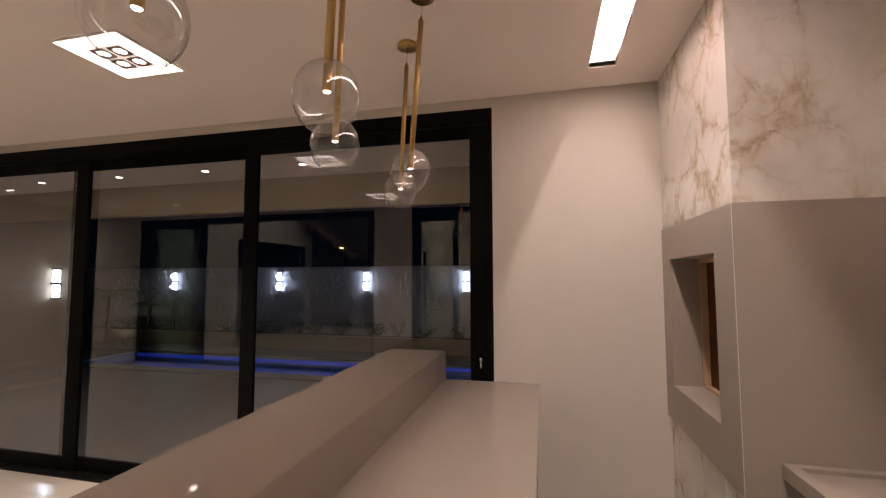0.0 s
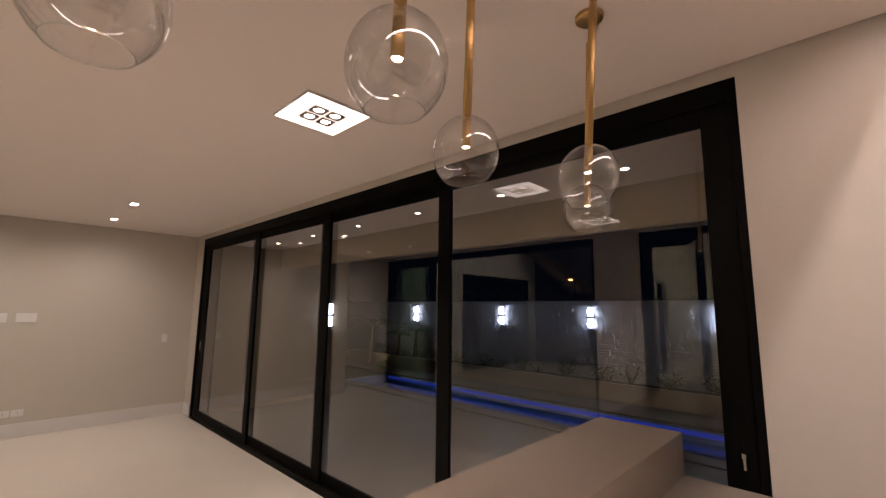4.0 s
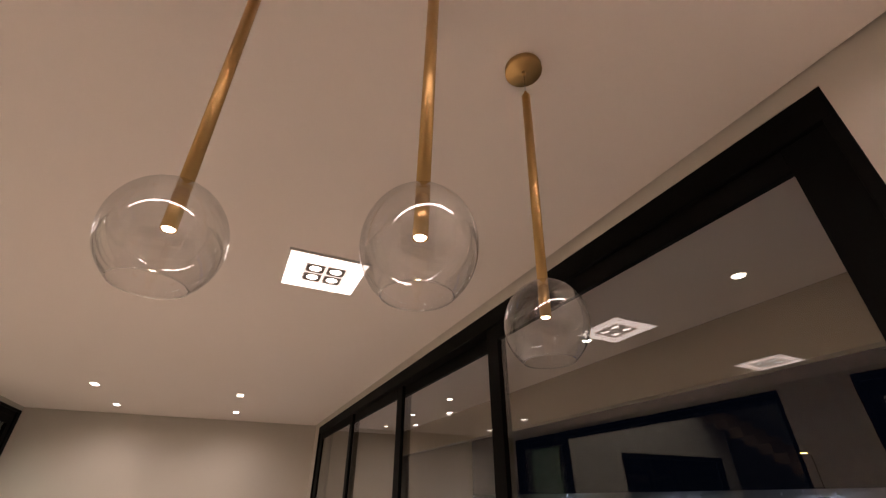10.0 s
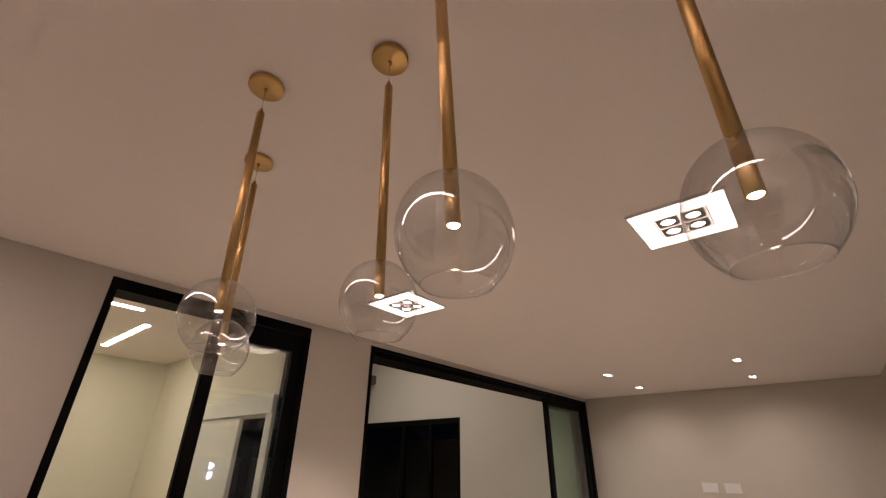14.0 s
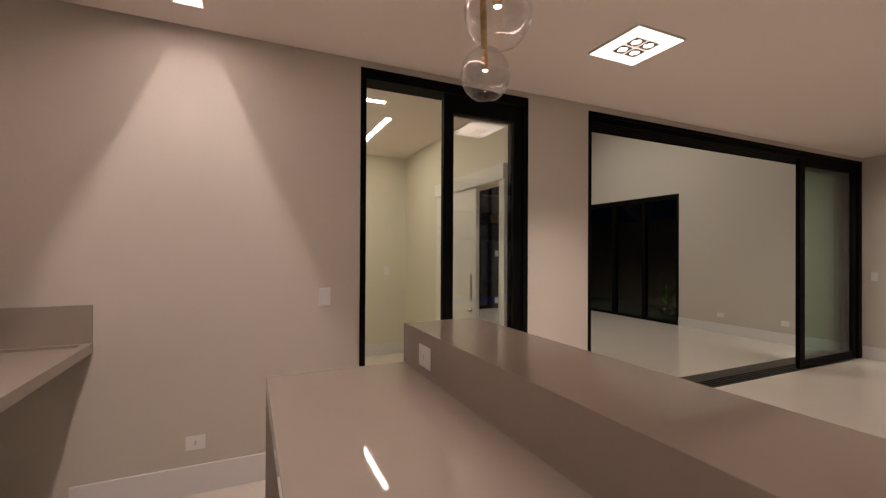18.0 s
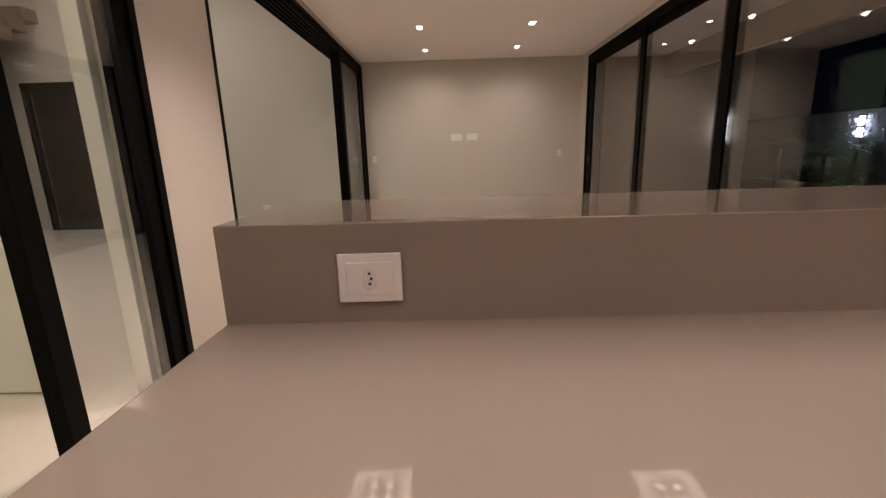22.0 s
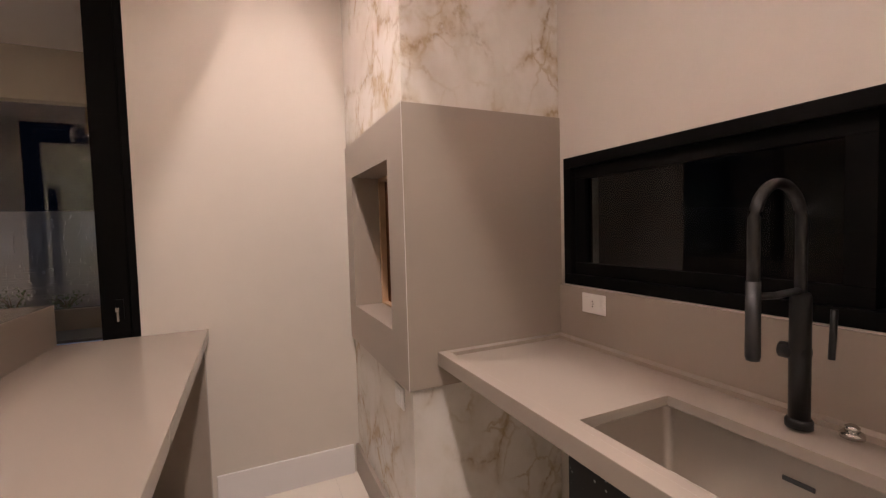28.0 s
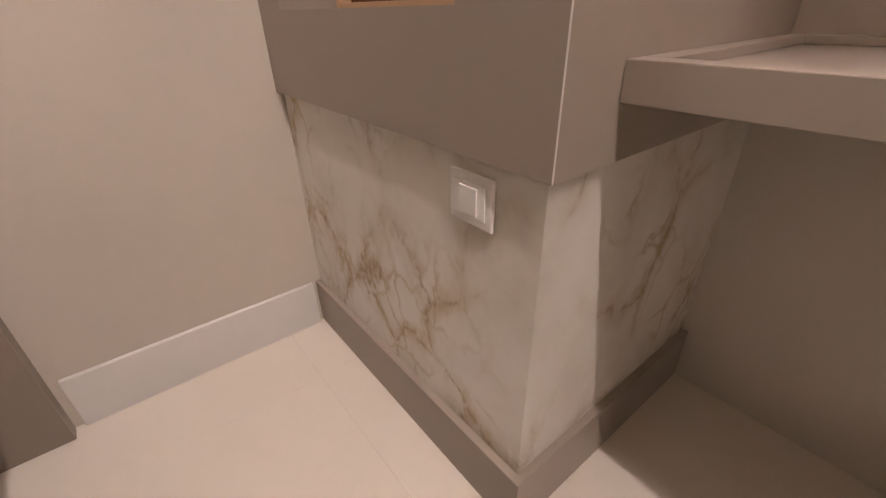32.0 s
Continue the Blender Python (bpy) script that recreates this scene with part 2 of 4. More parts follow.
plain("rusty_board", (0.11, 0.040, 0.014), 0.7, vary=0.45, grain=14, bump=0.1, scale=(1, 1, 3))
plain("firebrick", (0.16, 0.075, 0.035), 0.85, vary=0.25, grain=60, bump=0.3)
plain("firebrick_pale", (0.50, 0.33, 0.20), 0.8, vary=0.12, grain=60, bump=0.2)
plain("tile_in", (0.74, 0.672, 0.585), 0.14, vary=0.04, grain=30, bump=0.0, rough_vary=0.05)
plain("grout", (0.66, 0.60, 0.52), 0.5)
plain("tile_out", (0.085, 0.075, 0.062), 0.5, vary=0.08, grain=30, bump=0.05)
plain("facade", (0.30, 0.235, 0.16), 0.8, vary=0.06, grain=200, bump=0.1)
plain("dark_render", (0.035, 0.034, 0.032), 0.85, vary=0.1, grain=120, bump=0.1)
plain("stone_white", (0.50, 0.50, 0.55), 0.75, vary=0.12, grain=40, bump=0.8)
plain("soil", (0.05, 0.035, 0.025), 0.95, vary=0.4, grain=50, bump=0.5)
plain("lawn", (0.05, 0.075, 0.03), 0.9, vary=0.4, grain=50, bump=0.5)
plain("leaf", (0.06, 0.12, 0.03), 0.5, vary=0.4, grain=20, bump=0.05)
plain("bark", (0.16, 0.11, 0.07), 0.9, vary=0.3, grain=40, bump=0.4)
plain("pool_tile", (0.10, 0.22, 0.55), 0.3, vary=0.2, grain=30)
plain("dark_panel", (0.035, 0.034, 0.033), 0.5, vary=0.1)
plain("wood", (0.11, 0.068, 0.04), 0.5, vary=0.2, grain=25, bump=0.1, scale=(1, 6, 6))
plain("bezel_grey", (0.24, 0.215, 0.195), 0.4, bump=0.0)
plain("bezel", (0.02, 0.018, 0.017), 0.35, bump=0.0)
# opaque: the night behind the assumed end window is its base colour
plain("night_glass", (0.006, 0.007, 0.011), 0.06, vary=0.05, bump=0.0, rough_vary=0.01)
dim_gloss("black_frame", 0.08)
dim_gloss("rusty_board", 0.1)
dim_gloss("granite", 0.2)
dim_gloss("quartz", 0.34)
dim_gloss("quartz_matt", 0.3)
marble("marble")
glass("clear_glass", ior=1.62)
glass("window_glass", (0.45, 0.45, 0.45), 0.0, 1.42)
thin_glass("globe_glass")
glass("green_glass", (0.80, 0.90, 0.84), 0.0)
glass("water", (0.55, 0.75, 1.0), 0.02, 1.33)
# trough sides are no lamp: bounced lamplight is put in as emission
glow("trough_side_glow", SOFT, TROUGH_GLOW)
glow("square_led", NEUT, SQUARE_GLOW)
# weak emission for the light scattered onto plain frame and bars
glow("square_frame_glow", NEUT, 1.0)
glow("spot_led", NEUT, LAMP_GLOW)
glow("twin_led", NEUT, TWIN_GLOW)
glow("veranda_led", WARM, 30)
glow("tip_led", (1.0, 0.80, 0.58), 60)
glow("hall_led", (1.0, 0.90, 0.76), HALL_GLOW)
glow("lamp_led", (0.70, 0.80, 1.0), 16)
# blue of the lit pool water, as emission on an added strip
glow("pool_glow", (0.03, 0.10, 1.0), 0.11)
glow("street_led", (1.0, 0.45, 0.12), 400)

# ---- building helpers
BASE = {}


def mesh_of(name, bm, mat):
    me = bpy.data.meshes.new(name)
    bm.to_mesh(me)
    bm.free()
    me.materials.append(MATS[mat])
    return me


def thing(name, loc, label, category, group="", kind=""):
    ob = new(name)
    ob.location = loc
    ob.empty_display_size = 0.05
    BASE[ob] = Vector(loc)
    return tagged(ob, label, category, group, kind)


def part(name, bm, mat, parent, label="", at=None):
    """One mesh under a thing or part. The bmesh is in world coordinates."""
    o = Vector(at) if at is not None else BASE[parent]
    bmesh.ops.translate(bm, verts=bm.verts, vec=-o)
    ob = new(name, mesh_of(name, bm, mat))
    ob.parent = parent
    ob.location = o - BASE[parent]
    BASE[ob] = o
    if label:
        ob["label"] = label
    return ob


def solid(name, bm, mat, label, category, kind="", group=""):
    """One top-level mesh, in world coordinates."""
    lo = [min(v.co[k] for v in bm.verts) for k in range(3)]
    hi = [max(v.co[k] for v in bm.verts) for k in range(3)]
    o = Vector(((lo[0] + hi[0]) / 2, (lo[1] + hi[1]) / 2, lo[2]))
    bmesh.ops.translate(bm, verts=bm.verts, vec=-o)
    ob = new(name, mesh_of(name, bm, mat))
    ob.location = o
    BASE[ob] = o
    return tagged(ob, label, category, group, kind)


def box(x0, x1, y0, y1, z0, z1, bevel=0.0, seg=2, bm=None):
    own = bmesh.new()
    bmesh.ops.create_cube(own, size=1, matrix=Matrix.Translation(((x0 + x1) / 2, (y0 + y1) / 2, (z0 + z1) / 2)) @ Matrix.Diagonal((abs(x1 - x0), abs(y1 - y0), abs(z1 - z0), 1)))
    if bevel:
        bmesh.ops.bevel(own, geom=own.edges[:], offset=bevel, segments=seg, affect="EDGES", profile=0.5)
    return join(bm, own)


def join(bm, own):
    if bm is None:
        return own
    me = bpy.data.meshes.new("tmp")
    own.to_mesh(me)
    own.free()
    bm.from_mesh(me)
    bpy.data.meshes.remove(me)
    return bm


def boxes(rows, bevel=0.0):
    bm = bmesh.new()
    for r in rows:
        box(*r, bevel=bevel, bm=bm)
    return bm


def lathe(profile, loc=(0, 0, 0), seg=32, axis="z", cap=True):
    """A turned shape: rows of radius and height along the axis."""
    bm = bmesh.new()
    rings = []
    for r, h in profile:
        ring = []
        if r < 1e-5:
            ring = [bm.verts.new((0, 0, h))]
        else:
            for k in range(seg):
                a = 2 * math.pi * k / seg
                ring.append(bm.verts.new((r * math.cos(a), r * math.sin(a), h)))
        rings.append(ring)
    for a, b in zip(rings, rings[1:]):
        for k in range(seg):
            j = (k + 1) % seg
            if len(a) == 1 and len(b) == 1:
                continue
            if len(a) == 1:
                bm.faces.new((a[0], b[k], b[j]))
            elif len(b) == 1:
                bm.faces.new((a[k], a[j], b[0]))
            else:
                bm.faces.new((a[k], a[j], b[j], b[k]))
    if cap:
        for ring in (rings[0], rings[-1]):
            if len(ring) > 2:
                bm.faces.new(ring)
    bmesh.ops.recalc_face_normals(bm, faces=bm.faces[:])
    for f in bm.faces:
        f.smooth = len(f.verts) < 5
    turn = {"z": Matrix(), "x": pose(0, 0, 0, 0, 90, 0), "y": pose(0, 0, 0, -90, 0, 0)}[axis]
    bmesh.ops.transform(bm, matrix=Matrix.Translation(loc) @ turn, verts=bm.verts)
    return bm


def tube(points, radius, seg=12):
    """A round bar along a line of points."""
    bm = bmesh.new()
    rings = []
    pts = [Vector(p) for p in points]
    up = Vector((0, 0, 1))
    for i, p in enumerate(pts):
        d = (pts[min(i + 1, len(pts) - 1)] - pts[max(i - 1, 0)]).normalized()
        s = d.cross(up if abs(d.dot(up)) < 0.95 else Vector((0, 1, 0))).normalized()
        if rings and s.dot(side) < 0:
            s = -s
        side = s
        u = s.cross(d)
        r = radius[i] if isinstance(radius, (list, tuple)) else radius
        rings.append([bm.verts.new(p + r * (math.cos(a) * s + math.sin(a) * u)) for a in [2 * math.pi * k / seg for k in range(seg)]])
    for a, b in zip(rings, rings[1:]):
        for k in range(seg):
            j = (k + 1) % seg
            bm.faces.new((a[k], a[j], b[j], b[k])).smooth = True
    bm.faces.new(rings[0])
    bm.faces.new(rings[-1])
    bmesh.ops.recalc_face_normals(bm, faces=bm.faces[:])
    return bm


def slab(x0, x1, y0, y1, z0, z1, hole, axis="z"):
    """A slab with a rectangular hole through it; hole: the two spans across; axis: the way through."""
    bm = bmesh.new()
    if axis == "z":
        spans, depth, order = ((x0, x1), (y0, y1)), (z0, z1), lambda a, b, c: (a, b, c)
    else:
        spans, depth, order = ((y0, y1), (z0, z1)), (x0, x1), lambda a, b, c: (c, a, b)
    (u0, u1), (v0, v1) = spans
    (p0, p1), (q0, q1) = hole
    rows = []
    for c in depth:
        rows.append([[bm.verts.new(order(a, b, c)) for a, b in ((u0, v0), (u1, v0), (u1, v1), (u0, v1))], [bm.verts.new(order(a, b, c)) for a, b in ((p0, q0), (p1, q0), (p1, q1), (p0, q1))]])
    (o0, i0), (o1, i1) = rows
    for k in range(4):
        j = (k + 1) % 4
        for quad in ((o0[k], o0[j], i0[j], i0[k]), (o1[k], i1[k], i1[j], o1[j]), (o0[k], o1[k], o1[j], o0[j]), (i0[k], i0[j], i1[j], i1[k])):
            bm.faces.new(quad)
    bmesh.ops.recalc_face_normals(bm, faces=bm.faces[:])
    return bm


def no_shadow(ob):
    ob.visible_shadow = False
    return ob


# ---- structure of the room
T = 0.2
solid("floor", box(XD - T, XB + T, YC, 0.1, -0.12, -0.004), "grout", "grey grout bed under polished porcelain floor tiles", "floor", "structure")
FLOOR = bpy.data.objects["floor"]
solid("wall_north", boxes([(XD - T, -6.90, 0, T, 0, 2.86), (0.315, XB + T, 0, T, 0, 2.86), (-6.90, 0.315, 0, T, 2.75, 2.86)]), "wall_paint", "warm greige painted wall around the sliding garden doors", "wall", "structure")
solid("wall_east", boxes([(XB, XB + T, YC - T, 0, 0, 1.171), (XB, XB + T, YC - T, 0, 1.711, 2.86), (XB, XB + T, -0.995, 0, 1.171, 1.711), (XB, XB + T, YC - T, -2.95, 1.171, 1.711)]), "wall_paint", "warm greige painted wall with a wide low window", "wall", "structure")
solid("wall_west", boxes([(XD - T, XD, YC, 0, 0, 2.86)]), "wall_paint", "warm greige painted end wall with cable plates", "wall", "structure")
CT = 0.15
solid("wall_south", boxes([(-0.045, XB, YC - CT, YC, 0, 2.86), (-2.145, -1.48, YC - CT, YC, 0, 2.86), (-1.48, -0.045, YC - CT, YC, 2.77, 2.86), (XD, -2.145, YC - CT, YC, 2.762, 2.86)]), "wall_paint", "greige painted wall with two black framed openings", "wall", "structure")
G = 0.016
SLX0, SLX1, SLY0, SLY1 = 0.905, 1.05, -3.605, -0.285
ceil_rows = [(XD + G, SLX0, YC + G, -G, HC, HC + 0.03), (SLX1, XB - G, YC + G, -G, HC, HC + 0.03), (SLX0, SLX1, YC + G, SLY0, HC, HC + 0.03), (SLX0, SLX1, SLY1, -G, HC, HC + 0.03)]
solid("ceiling", boxes(ceil_rows), "ceiling_paint", "off-white plaster ceiling with a shadow gap at the walls", "ceiling", "structure")
solid("ceiling_slab", boxes([(XD - T, SLX0 - 0.02, YC - T, T, 2.86, 2.95), (SLX1 + 0.02, XB + T, YC - T, T, 2.86, 2.95), (SLX0 - 0.02, SLX1 + 0.02, YC - T, SLY0 - 0.02, 2.86, 2.95), (SLX0 - 0.02, SLX1 + 0.02, SLY1 + 0.02, T, 2.86, 2.95)]), "ceiling_paint", "plain slab above the plaster ceiling", "ceiling", "structure")

BB = 0.172
for nm, r in (("baseboard_north", (WX + 0.002, GX - 0.012, -0.015, 0, 0, BB)), ("baseboard_south", (-0.043, 1.545, YC, YC + 0.015, 0, BB)), ("baseboard_pier", (-2.14, -1.482, YC, YC + 0.015, 0, BB)), ("baseboard_west", (XD, XD + 0.015, YC + 0.015, -0.015, 0, BB)), ("baseboard_corner", (XD, -6.902, -0.015, 0, 0, BB))):
    solid(nm, box(*r, bevel=0.003), "white_trim", "tall white painted baseboard along the wall", "baseboard", "structure")

# ---- recessed linear ceiling light
sl = thing("linear_ceiling_light", (0.978, -1.93, HC), "long recessed white ceiling trough with round bright lamps", "ceiling light")
TZ = 2.99
part("housing", boxes([(SLX0 - 0.012, SLX0, SLY0, SLY1, HC + 0.001, TZ), (SLX1, SLX1 + 0.012, SLY0, SLY1, HC + 0.001, TZ), (SLX0 - 0.012, SLX1 + 0.012, SLY0 - 0.012, SLY0, HC + 0.001, TZ), (SLX0 - 0.012, SLX1 + 0.012, SLY1, SLY1 + 0.012, HC + 0.001, TZ), (SLX0 - 0.012, SLX1 + 0.012, SLY0 - 0.012, SLY1 + 0.012, TZ, TZ + .012)]), "trough_white", sl, "bright white trough")
# glow added on both sides for the lamplight on the white trough
for a, b in ((SLX0 + .001, SLX0 + .006), (SLX1 - .006, SLX1 - .001)):
    part("glowing_trough_side", box(a, b, SLY0 + .1, SLY1 - .1, 2.83, TZ - .012), "trough_side_glow", sl, "white trough side with its lamplight added as glow")
for sy in TROUGH_Y:
    part("lamp_ring", lathe([(.042, TZ - .001), (.0405, TZ - .006), (.041, TZ - .004), (.0415, TZ - .0005)], (.978, sy, 0), 28, cap=False), "white_plastic", sl)
    part("lamp", lathe([(0, TZ - .005), (.036, TZ - .0045), (.038, TZ - .001)], (.978, sy, 0), 28), "spot_led", sl, "bright round lamp")

# ---- square ceiling lights: glowing frame round four lamps
def ring(x, y, a, b, z0, z1):
    """The four bars of a square frame, a outside and b inside."""
    return boxes([(x - a, x + a, y + b, y + a, z0, z1), (x - a, x + a, y - a, y - b, z0, z1), (x - a, x - b, y - b, y + b, z0, z1), (x + b, x + a, y - b, y + b, z0, z1)])


def pierced(x, y, half, r, z0, z1, seg=24):
    """A square plate with a round hole."""
    bm = bmesh.new()
    rows = []
    for z in (z0, z1):
        inner, outer = [], []
        for k in range(seg):
            a = 2 * math.pi * (k + .5) / seg
            c, d = math.cos(a), math.sin(a)
            q = half / max(abs(c), abs(d))
            inner.append(bm.verts.new((x + r * c, y + r * d, z)))
            outer.append(bm.verts.new((x + q * c, y + q * d, z)))
        rows.append((inner, outer))
    (i0, o0), (i1, o1) = rows
    for k in range(seg):
        j = (k + 1) % seg
        for quad in ((i0[k], i0[j], o0[j], o0[k]), (i1[k], o1[k], o1[j], i1[j]), (i0[k], i1[k], i1[j], i0[j]), (o0[k], o0[j], o1[j], o1[k])):
            bm.faces.new(quad)
    bmesh.ops.recalc_face_normals(bm, faces=bm.faces[:])
    return bm


def square_light(x, y):
    th = thing("square_ceiling_light", (x, y, HC), "square ceiling light with glowing white border round four lamps", "ceiling light", "square ceiling lights")
    z = HC
    part("trim", ring(x, y, .206, .197, z - .013, z), "white_plastic", th)
    part("diffuser", ring(x, y, .1965, .118, z - .0145, z - .004), "square_led", th, "glowing white border")
    part("back_plate", box(x - .1175, x + .1175, y - .1175, y + .1175, z - .004, z - .001), "bezel", th)
    # frame and cross bars are no lamps; their lit look is emission
    part("lamp_frame", ring(x, y, .112, .1035, z - .015, z - .0045), "square_frame_glow", th, "pale inner frame, scattered lamplight added as glow")
    part("cross_bar", box(x - .006, x + .006, y - .103, y + .103, z - .014, z - .0045), "square_frame_glow", th)
    for s in (-1, 1):
        part("cross_bar", box(x + s * .054 - .0475, x + s * .054 + .0475, y - .006, y + .006, z - .014, z - .0045), "square_frame_glow", th)
    for dx in (-.054, .054):
        for dy in (-.054, .054):
            bz = part("bezel", pierced(x + dx, y + dy, .0455, .031, z - .0155, z - .006), "bezel_grey", th, "grey lamp bezel")
            part("lamp", lathe([(0.0, -.0125), (0.0285, -.0125), (0.0305, -.011), (.0305, -.0045)], (x + dx, y + dy, z), 24), "spot_led", bz, "bright round lamp")
    return th


sq = square_light(*SQUARES[0])
copy_thing(sq, pose(*SQUARES[1], HC))


def twin_light(x, y):
    th = thing("twin_downlight", (x, y, HC), "small recessed twin ceiling downlight with bright lamps", "downlight", "twin ceiling downlights")
    part("trim", boxes([(x - .074, x + .074, y + .034, y + .042, HC - .006, HC), (x - .074, x + .074, y - .042, y - .034, HC - .006, HC), (x - .074, x - .066, y - .034, y + .034, HC - .006, HC), (x + .066, x + .074, y - .034, y + .034, HC - .006, HC), (x - .006, x + .006, y - .034, y + .034, HC - .006, HC)]), "white_plastic", th)
    for s in (-1, 1):
        part("lamp", box(x + s * .036 - .028, x + s * .036 + .028, y - .031, y + .031, HC - .004, HC - .001, bevel=.001), "twin_led", th, "bright lamp")
    return th


tw = twin_light(*TWINS[0])
for p in TWINS[1:]:
    copy_thing(tw, pose(*p, HC))

# ---- pendants over the bar
def pendant(x, y, tip, lean):
    """A rod pendant hanging from a canopy at x, y; lean: how far its tip hangs off the plumb line."""
    th = thing("pendant_lamp", (x, y, HC), "brass rod pendant lamp with a clear glass globe", "pendant lamp", "pendants over the bar")

    def hung(name, bm, mat, label="", under=None):
        for v in bm.verts:
            f = max(0.0, HC - .03 - v.co.z) / (HC - .03 - tip)
            v.co.x, v.co.y = v.co.x + lean[0] * f, v.co.y + lean[1] * f
        return part(name, bm, mat, under or th, label)

    hung("canopy", lathe([(0.0, -.020), (0.049, -.020), (0.052, -.017), (0.052, -.002), (0.05, 0.0), (0.0, 0.0)], (x, y, HC), 36), "brass")
    hung("cord_grip", lathe([(0.0, -.034), (.005, -.034), (.006, -.020), (0, -.020)], (x, y, HC), 12), "brass")
    hung("cord", tube([(x, y, HC - .03), (x, y, HC - .115)], .0014, 8), "chrome")
    top = HC - .118
    hung("rod_cap", lathe([(0, top + .02), (.004, top + .019), (.006, top + .007), (0.0105, top + .004), (.0115, top), (0, top)], (x, y, 0), 16), "brass")
    hung("rod", lathe([(0, tip + .072), (.0112, tip + .072), (.0112, top), (0, top)], (x, y, 0), 20), "brass")
    hung("collar", lathe([(0, tip + .068), (.0092, tip + .068), (.0092, tip + .072), (0, tip + .072)], (x, y, 0), 20), "brass")
    holder = hung("lamp_holder", lathe([(0, tip + .004), (.0095, tip + .004), (.0105, tip), (.0115, tip), (.0115, tip + .068), (0, tip + .068)], (x, y, 0), 20), "brass")
    hung("lamp", lathe([(0, tip - .001), (.008, tip + .0005), (.009, tip + .003), (0, tip + .003)], (x, y, 0), 16), "tip_led", "glowing warm lamp", holder)
    R, cz = 0.0845, tip - 0.013
    a0, a1 = radians(8.2), radians(144)
    step = [a0 + (a1 - a0) * k / 30 for k in range(31)]
    prof = [(R * math.sin(a), cz + 1.1 * R * math.cos(a)) for a in step]
    g = lathe(prof, (x, y, 0), 64, cap=False)
    globe = no_shadow(hung("globe", g, "globe_glass", "clear blown glass globe open below"))
    rr, rz = prof[-1]
    bead = [(rr + .0011 * math.cos(a), rz + .0011 * math.sin(a)) for a in [math.pi * k / 3 for k in range(7)]]
    no_shadow(hung("rim", lathe(bead, (x, y, 0), 64, cap=False), "globe_glass", "", globe))
    return th


pendant(-0.042, -2.182, 2.093, (-.028, -.001))
pendant(0.137, -1.821, 2.080, (-.030, .002))
pendant(-0.034, -1.449, 2.083, (-.030, .002))
pendant(0.155, -1.115, 2.062, (-.052, .004))
pendant(-0.028, -0.759, 2.055, (-.030, -.011))

# ---- the peninsula: bar block and worktop
pen = thing("bar_peninsula", (0.1, -1.41, 0), "taupe quartz peninsula with a raised bar beside a lower worktop", "counter")
part("bar_block", box(BX, 0.0, WYS, -0.004, 0, BT, bevel=.0025), "quartz", pen, "raised taupe quartz bar")
part("worktop", box(-0.004, WX, WYS, -0.004, WT - .055, WT, bevel=.0025), "quartz", pen, "polished taupe quartz worktop")
part("end_leg", box(0.002, WX, WYS, WYS + .05, 0, WT - .057, bevel=.0025), "quartz", pen)
part("end_leg", box(0.002, WX - .02, -.05, -.004, 0, WT - .057, bevel=.0025), "quartz", pen)
part("back_panel", box(0.002, 0.02, WYS + .052, -0.052, 0, WT - .057), "quartz_matt", pen)


def plate(name, face, c, w, h, style, label):
    """A wall plate: face is the way that it looks out; c its middle on the wall; style socket, switch, blank or twin."""
    th = thing(name, c, label, "socket" if style == "socket" else "switch" if style == "switch" else "wall plate")
    u = {"e": (0, 1, 0), "w": (0, -1, 0), "n": (-1, 0, 0), "s": (1, 0, 0)}[face]
    nrm = {"e": (1, 0, 0), "w": (-1, 0, 0), "n": (0, 1, 0), "s": (0, -1, 0)}[face]
    m = Matrix((( u[0], 0, nrm[0], c[0]), (u[1], 0, nrm[1], c[1]), (0, 1, 0, c[2]), (0, 0, 0, 1)))

    def put(nm, bm, mat, lab="", under=None):
        bmesh.ops.transform(bm, matrix=m, verts=bm.verts)
        bmesh.ops.recalc_face_normals(bm, faces=bm.faces[:])
        return part(nm, bm, mat, under or th, lab)

    put("cover", box(-w / 2, w / 2, -h / 2, h / 2, 0, .008, bevel=.003), "white_plastic")
    if w > h:
        ins = put("insert", box(-w * .36, w * .36, -h * .33, h * .33, .008, .0105, bevel=.001), "white_plastic")
    else:
        ins = put("insert", box(-w * .33, w * .33, -h * .36, h * .36, .008, .0105, bevel=.001), "white_plastic")
    if style == "socket":
        rim = lathe([(.0, 0.0108), (.0135, .0108), (.0165, .0125), (.0165, .0105)], (0, 0, 0), 24)
        bmesh.ops.scale(rim, vec=(0.72, 1.25, 1), verts=rim.verts)
        put("outlet", rim, "white_trim", "", ins)
        for k in (-1, 0, 1):
            put("hole", lathe([(0, .0115), (.0026, .0115), (.0026, .0108)], (.003 * (k == 0), .0095 * k, 0), 10), "gasket", "", ins)
    elif style == "switch":
        for k in (-1, 0, 1):
            if w > h and k == 0:
                put("rocker", box(-w * .2, w * .2, -h * .27, h * .27, .0105, .0145, bevel=.0015), "white_plastic", "", ins)
            elif w > h:
                continue
            else:
                put("rocker", box(-w * .25, w * .25, k * h * .22 - h * .1, k * h * .22 + h * .1, .0105, .0135, bevel=.001), "white_plastic", "", ins)
    return th


plate("socket_plate", "e", (0.0, -2.537, 1.032), .115, .09, "socket", "white wall socket set into the taupe bar upstand")
plate("switch_plate", "n", (.194, YC, 1.156), .075, .125, "switch", "white triple light switch on the greige wall")
plate("socket_plate", "n", (.95, YC, .306), .106, .085, "socket", "white wall socket above the baseboard")
